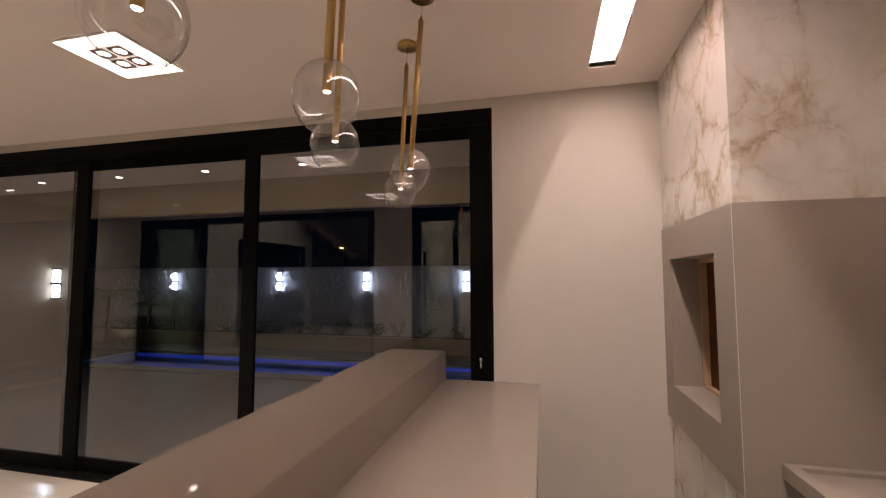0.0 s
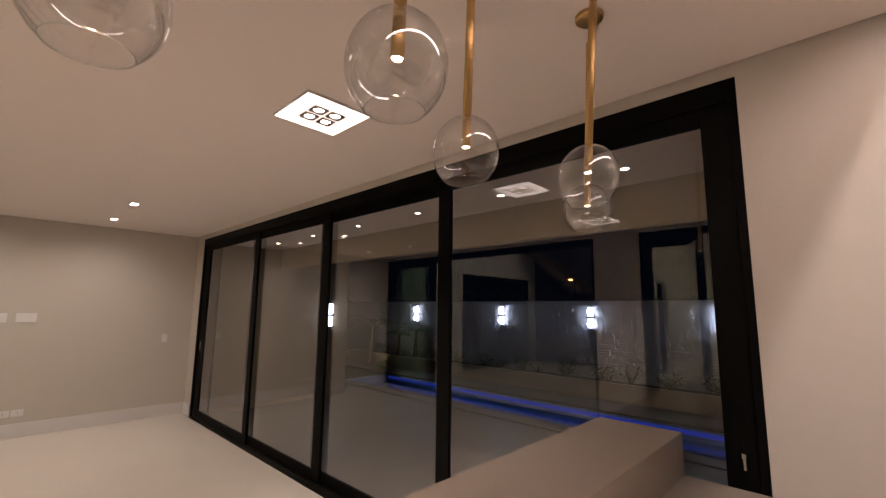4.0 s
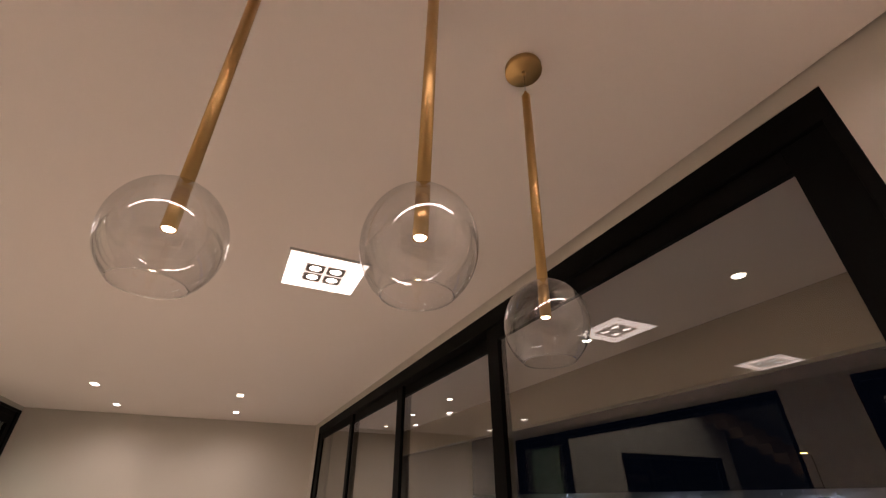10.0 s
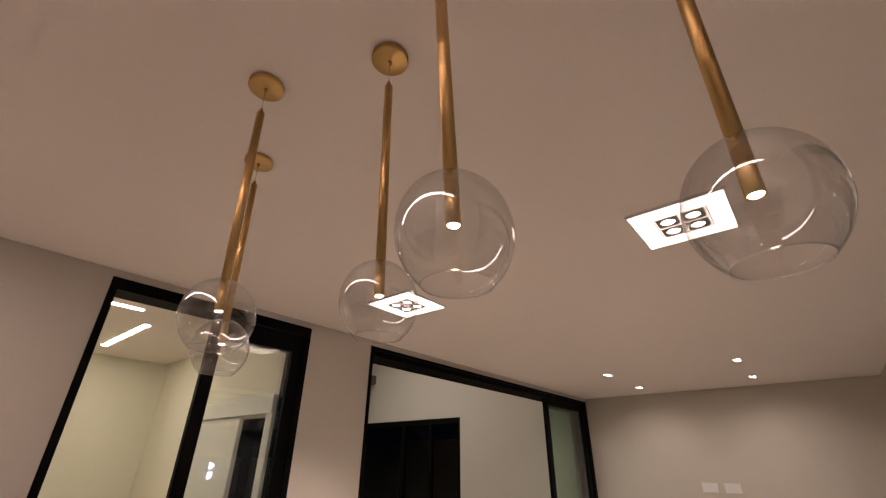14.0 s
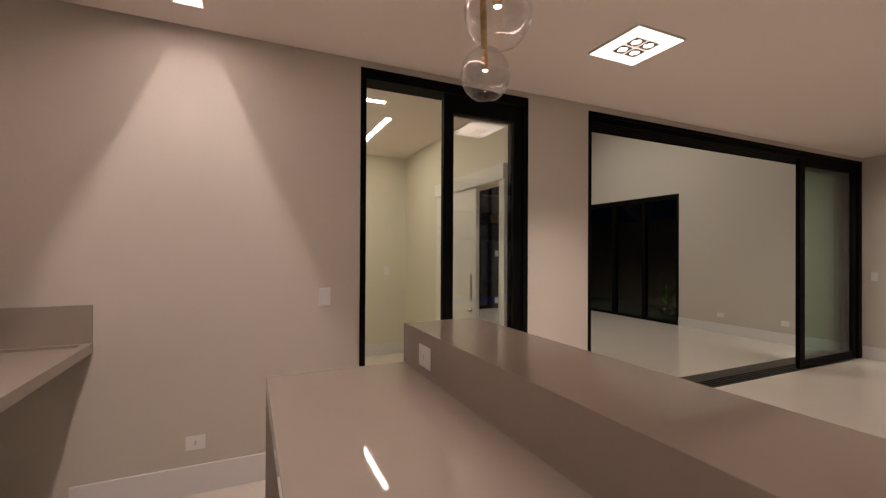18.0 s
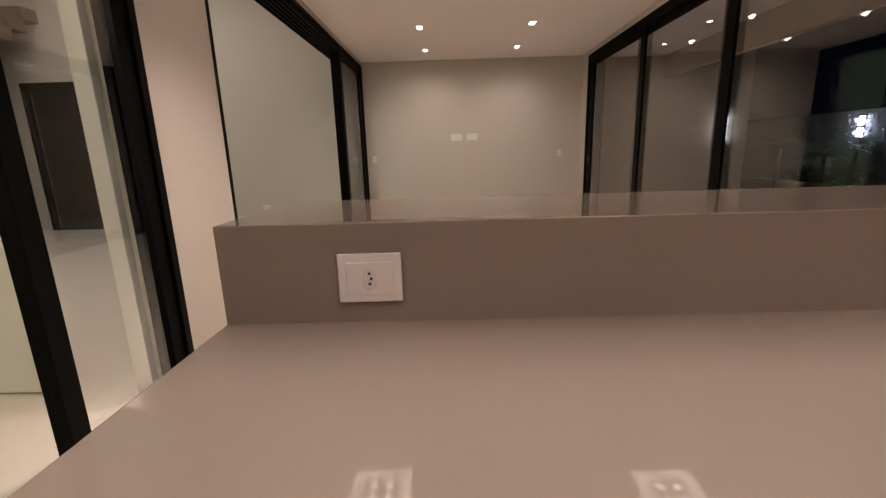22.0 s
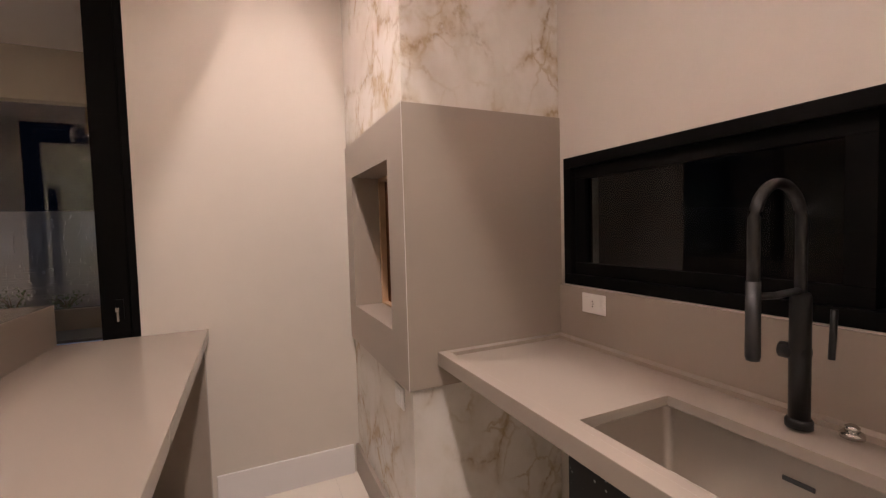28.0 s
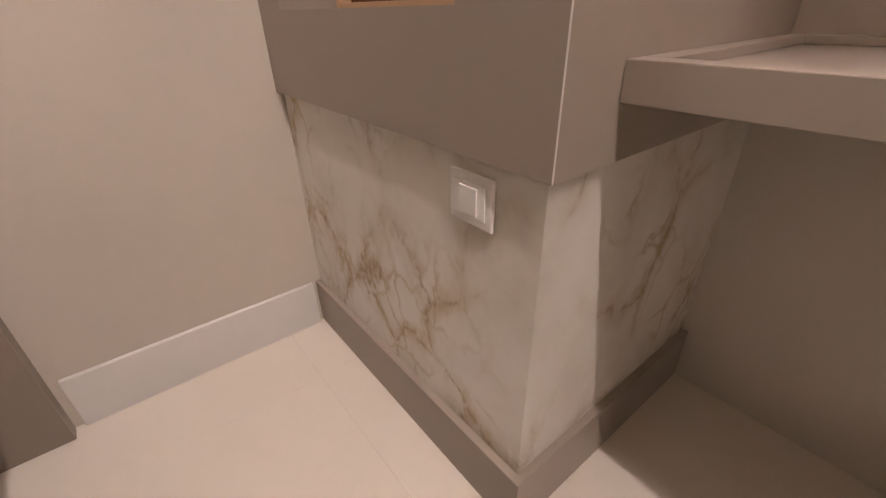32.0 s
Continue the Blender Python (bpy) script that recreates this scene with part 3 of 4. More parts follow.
plate("switch_plate", "w", (GX + .02, -.806, .738), .104, .09, "switch", "white switch plate on the marble barbecue")
plate("socket_plate", "w", (XB - .012, -1.178, 1.108), .122, .08, "socket", "white socket on the taupe splashback under the window")
for py in (-2.22, -1.94):
    plate("cable_plate", "e", (XD, py, 1.50), .2, .12, "blank", "white blank cable plate on the end wall")
for py in (-2.33, -2.16, -2.03, -1.9):
    plate("socket_plate", "e", (XD, py, .30), .12, .085, "socket", "white socket plate low on the end wall")
plate("switch_plate", "e", (XD, -3.73, 1.15), .075, .12, "switch", "white light switch on the end wall")
plate("switch_plate", "e", (XD, -.36, 1.18), .075, .12, "switch", "white light switch on the end wall")

# ---- the barbecue
bq = thing("barbecue", ((GX + XB) / 2, GY / 2, 0), "built-in barbecue of taupe quartz and gold-veined marble", "barbecue")
OY0, OY1, OZ0, OZ1 = -.785, -.143, 1.013, 1.712
Z0, Z1 = .813, 1.892
part("plinth", box(GX + .001, XB - .001, GY + .001, -.001, 0, .17, bevel=.002), "quartz_matt", bq, "taupe quartz plinth")
part("marble_base", box(GX + .02, XB - .001, GY + .02, -.001, .171, Z0), "marble", bq, "polished cream marble with gold veins")
part("marble_flue", box(GX + .008, XB - .001, GY + .008, -.001, Z1, HC - .001), "marble", bq, "polished cream marble with gold veins")
part("front_panel", slab(GX, GX + .03, GY, -.001, Z0, Z1, ((OY0, OY1), (OZ0, OZ1)), "x"), "quartz_matt", bq)
part("side_panel", box(GX + .03, XB - .001, GY, GY + .03, Z0, Z1), "quartz_matt", bq)
part("edge_seam", box(GX - .0005, GX + .0012, GY - .0005, GY + .0012, Z0, Z1), "white_trim", bq, "pale mitre joint")
part("top_panel", box(GX + .0305, XB - .001, GY + .0305, -.001, Z1 - .03, Z1 - .001), "quartz_matt", bq)
D = .15
for r in ((OY0 - .03, OY0, OZ0 - .03, OZ1 + .03), (OY1, OY1 + .03, OZ0 - .03, OZ1 + .03), (OY0, OY1, OZ0 - .03, OZ0), (OY0, OY1, OZ1, OZ1 + .03)):
    part("opening_lining", box(GX + .0305, GX + D, *r), "quartz_matt", bq, "taupe quartz reveal")
E = .022
part("brick_rim", boxes([(GX + D - .002, GX + D + .06, OY0 + .0, OY0 + E, OZ0, OZ1), (GX + D - .002, GX + D + .06, OY1 - E, OY1, OZ0, OZ1), (GX + D, GX + D + .06, OY0 + E, OY1 - E, OZ0, OZ0 + .012), (GX + D, GX + D + .06, OY0 + E, OY1 - E, OZ1 - E, OZ1)], bevel=.002), "firebrick_pale", bq, "pale firebrick edge")
part("chamber_board", box(GX + D + .03, GX + D + .045, OY0 + E, OY1 - E, OZ0 + .012, OZ1 - E), "rusty_board", bq, "dark rusty brown board closing the fire chamber")
part("chamber_back", box(GX + D + .061, XB - .03, OY0 - .03, OY1 + .03, OZ0 - .03, OZ1 + .03), "firebrick", bq, "dark firebrick block")

# ---- sink counter
sk = thing("sink_counter", (1.76, -2.43, 0), "taupe quartz sink counter with raised drip edge along the wall", "counter")
BW0, BW1, BL0, BL1 = 1.538, 1.862, -2.36, -1.643
CY1 = GY - .001
TH = .028
part("counter_top", slab(SX + .002, XB - .001, YC + .001, CY1, WT - TH - .012, WT - .012, ((BW0, BW1), (BL0, BL1))), "quartz_matt", sk, "taupe quartz slab")
part("drip_edge", boxes([(SX - .002, SX + .04, YC + .001, CY1, WT - .05, WT + .003), (SX + .04, XB - .013, CY1 - .035, CY1, WT - .012, WT + .003), (XB - .05, XB - .013, YC + .04, CY1 - .035, WT - .012, WT + .003), (SX + .04, XB - .013, YC + .001, YC + .04, WT - .012, WT + .003)], bevel=.0015), "quartz_matt", sk, "raised quartz rim")
part("splashback", box(XB - .012, XB, YC + .013, CY1, WT - .05, 1.165, bevel=.001), "quartz_matt", sk)
part("side_splashback", box(SX, XB, YC, YC + .012, WT - .05, 1.161, bevel=.001), "quartz_matt", sk)
bowl = thing("sink_bowl", (1.705, -1.95, WT - .2), "brushed stainless steel undermount sink bowl", "sink")
bd = WT - .225
part("basin", boxes([(BW0 - .012, BW0, BL0 - .012, BL1 + .012, bd, WT - TH - .0125), (BW1, BW1 + .012, BL0 - .012, BL1 + .012, bd, WT - TH - .0125), (BW0, BW1, BL0 - .012, BL0, bd, WT - TH - .0125), (BW0, BW1, BL1, BL1 + .012, bd, WT - TH - .0125), (BW0 - .012, BW1 + .012, BL0 - .012, BL1 + .012, bd - .004, bd)]), "steel", bowl)
for cx, sx in ((BW0, 1), (BW1, -1)):
    for cy, sy in ((BL0, 1), (BL1, -1)):
        bm, rr = bmesh.new(), .022
        prof = [(cx, cy)] + [(cx + sx * rr * (1 - math.cos(a)), cy + sy * rr * (1 - math.sin(a))) for a in [math.pi / 2 * k / 6 for k in range(7)]]
        lo = [bm.verts.new((x, y, bd + .0005)) for x, y in prof]
        hi = [bm.verts.new((x, y, WT - TH - .0125)) for x, y in prof]
        bm.faces.new(lo)
        bm.faces.new(hi[::-1])
        for k in range(len(prof)):
            q = (k + 1) % len(prof)
            bm.faces.new((lo[k], hi[k], hi[q], lo[q]))
        bmesh.ops.recalc_face_normals(bm, faces=bm.faces)
        part("corner_fillet", bm, "steel", bowl)
part("drain", lathe([(0, bd + .001), (.03, bd + .001), (.042, bd + .006), (.044, bd + .001), (0, bd + .0005)], (1.705, -1.95, 0), 24), "chrome", bowl)
part("overflow_slot", box(BW1 - .004, BW1 - .001, -1.99, -1.93, WT - .1, WT - .09), "gasket", bowl)
zt = WT - TH - .0125
part("outer_shell", slab(BW0 - .019, BW1 + .019, BL0 - .019, BL1 + .019, bd - .03, zt, ((BW0 - .0125, BW1 + .0125), (BL0 - .0125, BL1 + .0125))), "granite", bowl, "black speckled sound-deadening coat")
part("shell_base", box(BW0 - .012, BW1 + .012, BL0 - .012, BL1 + .012, bd - .03, bd - .02), "granite", bowl)

# black pull-down tap
tp = thing("kitchen_tap", (1.945, -1.92, WT), "tall matt black kitchen tap with a curved spring spout", "tap")
tx, ty = 1.945, -1.92
part("base", lathe([(0, WT - .004), (.027, WT - .004), (.027, WT + .012), (.023, WT + .018), (0, WT + .018)], (tx, ty, 0), 24), "black_tap", tp)
part("column", lathe([(0, WT + .016), (.021, WT + .016), (.021, WT + .30), (.017, WT + .31), (0, WT + .31)], (tx, ty, 0), 24), "black_tap", tp)
rad = .091
arc = [(tx, ty, WT + .30 + .026 * k) for k in range(7)]
arc += [(tx - rad + rad * math.cos(a), ty, WT + .466 + rad * math.sin(a)) for a in [math.pi * k / 16 for k in range(1, 17)]]
arc += [(tx - 2 * rad, ty, WT + .466 - .03 * k) for k in range(1, 5)]
part("spout", tube(arc, .012, 14), "black_tap", tp)
hx = tx - 2 * rad
part("spray_head", lathe([(0, WT + .181), (.0125, WT + .181), (.0145, WT + .19), (.0138, WT + .35), (0, WT + .35)], (hx, ty, 0), 20), "black_tap", tp)
part("holder_arm", tube([(tx, ty, WT + .315), (tx - .1, ty, WT + .312), (hx, ty, WT + .318)], .008, 10), "black_tap", tp)
hub = part("lever_hub", lathe([(0, 0), (.019, 0), (.019, .055), (0, .055)], (tx, ty - .016, WT + .17), 18, "y"), "black_tap", tp)
part("lever", tube([(tx, ty - .058, WT + .17), (tx, ty - .06, WT + .225), (tx, ty - .062, WT + .28)], .0065, 10), "black_tap", hub)
ds = thing("dispenser_button", (1.985, -2.0, WT), "small chrome push button set into the counter", "button")
part("ring", lathe([(0, WT - .004), (.022, WT - .004), (.022, WT + .006), (.017, WT + .01), (0, WT + .01)], (1.985, -2.0, 0), 20), "chrome", ds)
part("cap", lathe([(0, WT + .009), (.013, WT + .009), (.013, WT + .02), (.009, WT + .024), (0, WT + .024)], (1.985, -2.0, 0), 20), "chrome", ds)

# ---- openings in black aluminium
def leaf(parent, x0, x1, y0, y1, z0, z1, side=.075, top=.1, bottom=.1, mat="clear_glass", pull=0, far=0):
    """One framed glass leaf of a sliding door: a part with its stiles, rails and pane below it."""
    far = far or side
    fr = part("leaf", box(x0, x0 + side, y0, y1, z0, z1, bevel=.003), "black_frame", parent, "black aluminium framed glass leaf")
    part("stile", box(x1 - far, x1, y0, y1, z0, z1, bevel=.003), "black_frame", fr)
    part("rail", box(x0 + side, x1 - far, y0, y1, z1 - top, z1, bevel=.003), "black_frame", fr)
    part("rail", box(x0 + side, x1 - far, y0, y1, z0, z0 + bottom, bevel=.003), "black_frame", fr)
    ym = (y0 + y1) / 2
    no_shadow(part("pane", box(x0 + side, x1 - far, ym - .0015, ym + .0015, z0 + bottom, z1 - top), mat, fr, "clear glass pane"))
    if pull:
        px = x0 + side / 2 if pull < 0 else x1 - far / 2
        part("pull", boxes([(px - .012, px + .012, y0 - .006, y0 + .001, 1.0, 1.13), (px - .004, px + .004, y0 - .012, y0 - .005, 1.05, 1.08)], bevel=.002), "chrome", fr, "small metal latch")
    return fr


# garden doors, four leaves
gd = thing("door_garden", (-3.3, 0.06, 0), "wide black aluminium sliding glass doors to the garden", "sliding door", "", "structure")
AX0, AX1, AZ = -6.90, 0.315, 2.75
part("frame_head", box(AX0, AX1, 0.002, .16, AZ - .105, AZ, bevel=.003), "black_frame", gd)
part("frame_jamb", box(AX0, AX0 + .06, 0.002, .16, 0, AZ - .105, bevel=.003), "black_frame", gd)
part("frame_jamb", box(AX1 - .035, AX1, 0.002, .16, 0, AZ - .105, bevel=.003), "black_frame", gd)
part("track", boxes([(AX0 + .06, AX1 - .035, -.03, .16, -.003, .004)] + [(AX0 + .06, AX1 - .035, .02 + .035 * k, .026 + .035 * k, .004, .016) for k in range(4)]), "track_metal", gd, "black floor track with ribs")
ZB, ZT = .02, AZ - .107
part("frame_jamb", box(AX0 + .061, -6.52, .118, .16, ZB, ZT, bevel=.003), "black_frame", gd)
leaf(gd, AX0 + .061, -4.82, .02, .05, ZB, ZT, .22, .09, .1, pull=-1, far=.12)
leaf(gd, -5.08, -3.18, .052, .082, ZB, ZT, .13, .09, .1, far=.14)
leaf(gd, -3.40, -1.53, .084, .114, ZB, ZT, .13, .09, .1, far=.1)
gl = leaf(gd, -1.60, AX1 - .036, .02, .05, ZB, ZT, .12, .085, .1)
part("lock", box(.218, .25, .012, .021, 1.04, 1.13, bevel=.002), "black_frame", gl)
part("key", boxes([(.232, .236, -.012, .014, 1.083, 1.089), (.226, .242, -.03, -.012, 1.076, 1.096), (.229, .239, -.024, -.021, 1.03, 1.074)], bevel=.001), "chrome", gl, "small steel key in the lock")

# hall door: one leaf slid aside, half open
hd = thing("door_hall", (-.78, YC - .06, 0), "black framed glass door to the hall, slid half open", "sliding door", "", "structure")
HX0, HX1, HZ = -1.48, -.045, 2.77
part("frame_head", box(HX0, HX1, YC - .18, YC + .004, HZ - .075, HZ, bevel=.003), "black_frame", hd)
part("frame_jamb", box(HX0, HX0 + .05, YC - .18, YC + .004, 0, HZ - .075, bevel=.003), "black_frame", hd)
part("frame_jamb", box(HX1 - .042, HX1, YC - .18, YC + .004, 0, HZ - .075, bevel=.003), "black_frame", hd)
part("track", boxes([(HX0 + .05, HX1 - .042, YC - .18, YC, -.003, .005)] + [(HX0 + .05, HX1 - .042, YC - .05 - .04 * k, YC - .044 - .04 * k, .005, .014) for k in range(3)]), "track_metal", hd)
leaf(hd, HX0 + .051, -.70, YC - .055, YC - .015, .018, HZ - .077, .085, .14, .09)
leaf(hd, HX0 + .051, -.72, YC - .11, YC - .07, .018, HZ - .077, .085, .14, .09, pull=-1)

# living room opening: leaves stacked at one end
lv = thing("door_living", (-4.7, YC - .1, 0), "wide black framed opening to the living room with leaves slid aside", "sliding door", "", "structure")
LX0, LX1, LZ = XD, -2.145, 2.762
part("frame_head", boxes([(LX0, LX1, YC - .29, YC + .003, LZ - .03, LZ)] + [(LX0, LX1, YC - .29 + .05 * k, YC - .272 + .05 * k, LZ - .085, LZ - .03) for k in range(6)]), "black_frame", lv, "black head track with ribs")
part("frame_jamb", box(LX1 - .04, LX1, YC - .29, YC + .003, 0, LZ - .03, bevel=.003), "black_frame", lv)
part("frame_jamb", box(LX0, LX0 + .1, YC - .29, YC + .003, 0, LZ - .03, bevel=.003), "black_frame", lv)
part("track", boxes([(LX0, LX1, YC - .40, YC - .005, -.003, .003)] + [(LX0, LX1, YC - .05 - .045 * k, YC - .035 - .045 * k, .003, .012) for k in range(4)]), "track_metal", lv, "black ribbed floor track")
for k in range(4):
    leaf(lv, LX0 + .101, -5.66 - .12 * k, YC - .056 - .06 * k, YC - .016 - .06 * k, .014, LZ - .088, .12, .09, .09, "green_glass", pull=1 if k == 0 else 0)

# east window
wb = thing("window_east", (XB + .05, -1.97, 1.171), "wide low black aluminium window over the sink", "window", "", "structure")
part("window_frame", boxes([(XB - .004, XB + .12, -2.95, -.995, 1.171, 1.215), (XB - .004, XB + .12, -2.95, -.995, 1.667, 1.711), (XB - .004, XB + .12, -1.04, -.995, 1.215, 1.667), (XB - .004, XB + .12, -2.95, -2.905, 1.215, 1.667)], bevel=.002), "black_frame", wb)
for y0, y1, o in ((-2.0, -1.04, .02), (-2.905, -1.94, .06)):
    s = part("sash", boxes([(XB + o, XB + o + .035, y0, y1, 1.215, 1.265), (XB + o, XB + o + .035, y0, y1, 1.617, 1.667), (XB + o, XB + o + .035, y1 - .06, y1, 1.265, 1.617), (XB + o, XB + o + .035, y0, y0 + .06, 1.265, 1.617)], bevel=.002), "black_frame", wb)
    no_shadow(part("pane", box(XB + o + .014, XB + o + .02, y0 + .06, y1 - .06, 1.265, 1.617), "window_glass", s))
# added backing, not a known wall: dark so that the window looks black
solid("neighbour_wall", box(3.6, 3.8, -6, 2, -.1, 2.6), "dark_render", "plain dark wall added outside the window, keeps the view black", "wall", "structure")

# ---- hall behind the glass door
HW, HE, HN, HS = -1.41, 1.4, YC - CT, -6.72
solid("hall_floor", box(HW - .15, HE, HS, YC, -.12, -.004), "grout", "grout bed of the hall floor", "floor", "structure")
solid("hall_ceiling", box(HW + G, HE - G, HS + G, HN - G, HC, HC + .03), "ceiling_paint", "cream plaster hall ceiling", "ceiling", "structure")
solid("hall_slab", box(HW - .15, HE + .15, HS - .15, HN, HC + .06, HC + .12), "dark_render", "plain slab above the hall ceiling", "ceiling", "structure")
solid("hall_wall_south", box(HW - .15, HE, HS - .15, HS, 0, HC + .06), "hall_paint", "cream painted hall end wall", "wall", "structure")
solid("hall_wall_east", box(HE, HE + .15, HS, HN, 0, HC + .06), "hall_paint", "cream painted hall side wall", "wall", "structure")
PY0, PY1, PZ = -5.05, -4.14, 2.11
solid("hall_wall_west", boxes([(HW - .15, HW, HS, PY0, 0, HC + .06), (HW - .15, HW, PY1, HN, 0, HC + .06), (HW - .15, HW, PY0, PY1, PZ, HC + .06)]), "hall_paint", "cream painted hall wall with a doorway", "wall", "structure")
solid("baseboard_hall", boxes([(HW, HE, HS, HS + .015, 0, .16), (HW, HW + .015, HS + .015, -5.70, 0, .16)]), "white_trim", "white baseboard round the hall", "baseboard", "structure")
pd = thing("door_pocket", (HW + .03, -5.0, 0), "white sliding door with long steel pull, half open", "door", "", "structure")
part("pelmet", box(HW, HW + .07, -5.52, -4.04, PZ - .005, 2.245, bevel=.003), "door_white", pd)
part("casing", boxes([(HW, HW + .05, PY1, -4.05, 0, PZ - .006), (HW - .15, HW, PY1 - .02, PY1 - .001, 0, PZ)], bevel=.003), "door_white", pd)
part("casing", boxes([(HW, HW + .03, -5.56, -5.50, 0, PZ - .006)], bevel=.003), "door_white", pd)
dl_ = part("door_leaf", box(HW + .008, HW + .045, -5.47, -4.56, .01, PZ - .008, bevel=.002), "door_white", pd)
part("pull", box(HW + .045, HW + .052, -4.675, -4.64, .98, 1.24, bevel=.002), "steel", dl_, "long steel pull")
part("lock", lathe([(0, 0), (.022, 0), (.022, .01), (.012, .012), (.012, .04), (0, .04)], (HW + .045, -4.65, .88), 16, "x"), "chrome", dl_)
for r in ((-.44, 1.0, -4.627, -4.583), (-.632, -.588, -6.2, -5.03)):
    th = thing("led_profile", ((r[0] + r[1]) / 2, (r[2] + r[3]) / 2, HC), "slim recessed linear ceiling light in the hall", "ceiling light")
    part("diffuser", box(r[0], r[1], r[2], r[3], HC - .004, HC - .001), "hall_led", th, "glowing white strip")
plate("socket_plate", "n", (-1.12, HS, 1.18), .075, .12, "switch", "white switch plate on the cream hall wall")

# ---- living room
LE, LN, LS, LH = HW - .15, YC - CT, -10.4, 4.6
solid("living_floor", box(XD - T, LE, LS, YC, -.12, -.004), "grout", "grout bed of the living room floor", "floor", "structure")
solid("living_ceiling", box(XD - T, LE, LS, LN, LH, LH + .1), "ceiling_paint", "high white living room ceiling", "ceiling", "structure")
solid("living_wall_west", boxes([(XD - T, XD, -6.66, LN, 0, LH), (XD - T, XD, LS, -6.66, 2.66, LH), (XD - T, XD, LS, -10.0, 0, 2.66)]), "wall_paint", "greige living room wall with a dark glazed door", "wall", "structure")
solid("living_wall_south", box(XD - T, LE, LS - .2, LS, 0, LH), "wall_paint", "greige living room end wall", "wall", "structure")
solid("living_wall_north", boxes([(XD - T, LE, LN, LN + .12, 2.95, LH)]), "wall_paint", "greige wall above the wide opening", "wall", "structure")
solid("living_wall_east", boxes([(LE - .02, LE, LS, HS - .15, 0, LH), (LE - .02, LE, HS - .15, LN, HC + .1, LH)]), "wall_paint", "greige living room side wall", "wall", "structure")
solid("baseboard_living", boxes([(XD, XD + .015, -6.66, LN, 0, BB)]), "white_trim", "tall white baseboard in the living room", "baseboard", "structure")
plate("socket_plate", "e", (XD, -5.83, .33), .12, .085, "socket", "white socket plate above the living room baseboard")
plate("socket_plate", "e", (XD, -4.8, .33), .12, .085, "socket", "white socket plate above the living room baseboard")
lw = thing("window_living", (XD - .05, -8.33, 0), "tall dark glazed black framed doors at night", "window", "", "structure")
part("window_frame", boxes([(XD - .12, XD + .004, -6.72, -6.66, 0, 2.66), (XD - .12, XD + .004, -10, -9.94, 0, 2.66), (XD - .12, XD + .004, -9.94, -6.72, 2.56, 2.66), (XD - .12, XD + .004, -9.94, -6.72, 0, .06), (XD - .11, XD - .01, -8.39, -8.29, .06, 2.56), (XD - .11, XD - .01, -7.55, -7.47, .06, 2.56)], bevel=.003), "black_frame", lw)
for y0, y1 in ((-9.94, -8.39), (-8.29, -7.55), (-7.47, -6.72)):
    no_shadow(part("pane", box(XD - .066, XD - .058, y0, y1, .06, 2.56), "window_glass", lw))
# planter outside that window
pt = thing("garden_pot", (-8.3, -7.75, 0), "low dark pot with an upright plant lit from below at night", "plant pot")
part("pot", lathe([(0, 0), (.11, 0), (.17, .10), (.2, .16), (.21, .18), (.18, .18), (.16, .16), (0, .15)], (-8.3, -7.75, 0), 24), "granite", pt)
bm = bmesh.new()
rnd = random.Random(5)


def blade(bm, base, tip, width, bend=0.2, seg=4):
    """One long leaf, folded along its middle."""
    b, t = Vector(base), Vector(tip)
    d = t - b
    s = d.cross(Vector((0, 0, 1)))
    s = s.normalized() if s.length > 1e-4 else Vector((1, 0, 0))
    prev = None
    for k in range(seg + 1):
        f = k / seg
        p = b + d * f + Vector((0, 0, bend * d.length * (f - f * f) * 2))
        w = width * (math.sin(math.pi * (0.12 + 0.86 * f)))
        row = [bm.verts.new(p - s * w), bm.verts.new(p - Vector((0, 0, w * .3))), bm.verts.new(p + s * w)]
        if prev:
            for i in (0, 1):
                bm.faces.new((prev[i], prev[i + 1], row[i + 1], row[i]))
        prev = row


for k in range(26):
    a, r = rnd.uniform(0, 6.28), rnd.uniform(.08, .3)
    blade(bm, (-8.3, -7.75, .15), (-8.3 + r * math.cos(a), -7.75 + r * math.sin(a), rnd.uniform(.45, .85)), .015)
part("foliage", bm, "leaf", pt, "upright green leaves")
spot("garden_uplight", (-8.05, -7.68, .12), (-8.3, -7.75, .36), 12, 45, .6, (1.0, .72, .30))
solid("garden_ground_west", box(-14, XD - T, -14, -.2, -.15, -.05), "lawn", "dark lawn outside the living room at night", "ground", "structure")
solid("garden_wall_west", box(-10.2, -10, -14, -.2, -.1, 2.4), "facade", "dark plastered garden wall at night", "wall", "structure")
# dark panel and stair seen past the pocket door
dp = thing("dark_wall_panel", (-5.9, LS, 0), "dark grey wall panel with white sockets", "wall panel")
# the part above door height is added, so the wall mirrors dark
part("panel", box(-7.15, -5.08, LS, LS + .04, 0, 4.5, bevel=.003), "dark_panel", dp)
for k in range(3):
    plate("switch_plate", "n", (-5.22 - .22 * k, LS + .04, 1.42), .1, .15, "switch", "white switch plate on the dark panel")
    plate("socket_plate", "n", (-5.22 - .22 * k, LS + .04, .2), .1, .15, "switch", "white socket plate low on the dark panel")
st = thing("floating_stair", (-5.6, LS + .5, 2.2), "brown wooden stair with boxed treads along the wall", "stair")
for k in range(8):
    part("tread", box(-5.02 - .27 * k - .3, -5.02 - .27 * k, LS + .045, LS + 1.0, 2.2 + .2 * k, 2.41 + .2 * k, bevel=.004), "wood", st)
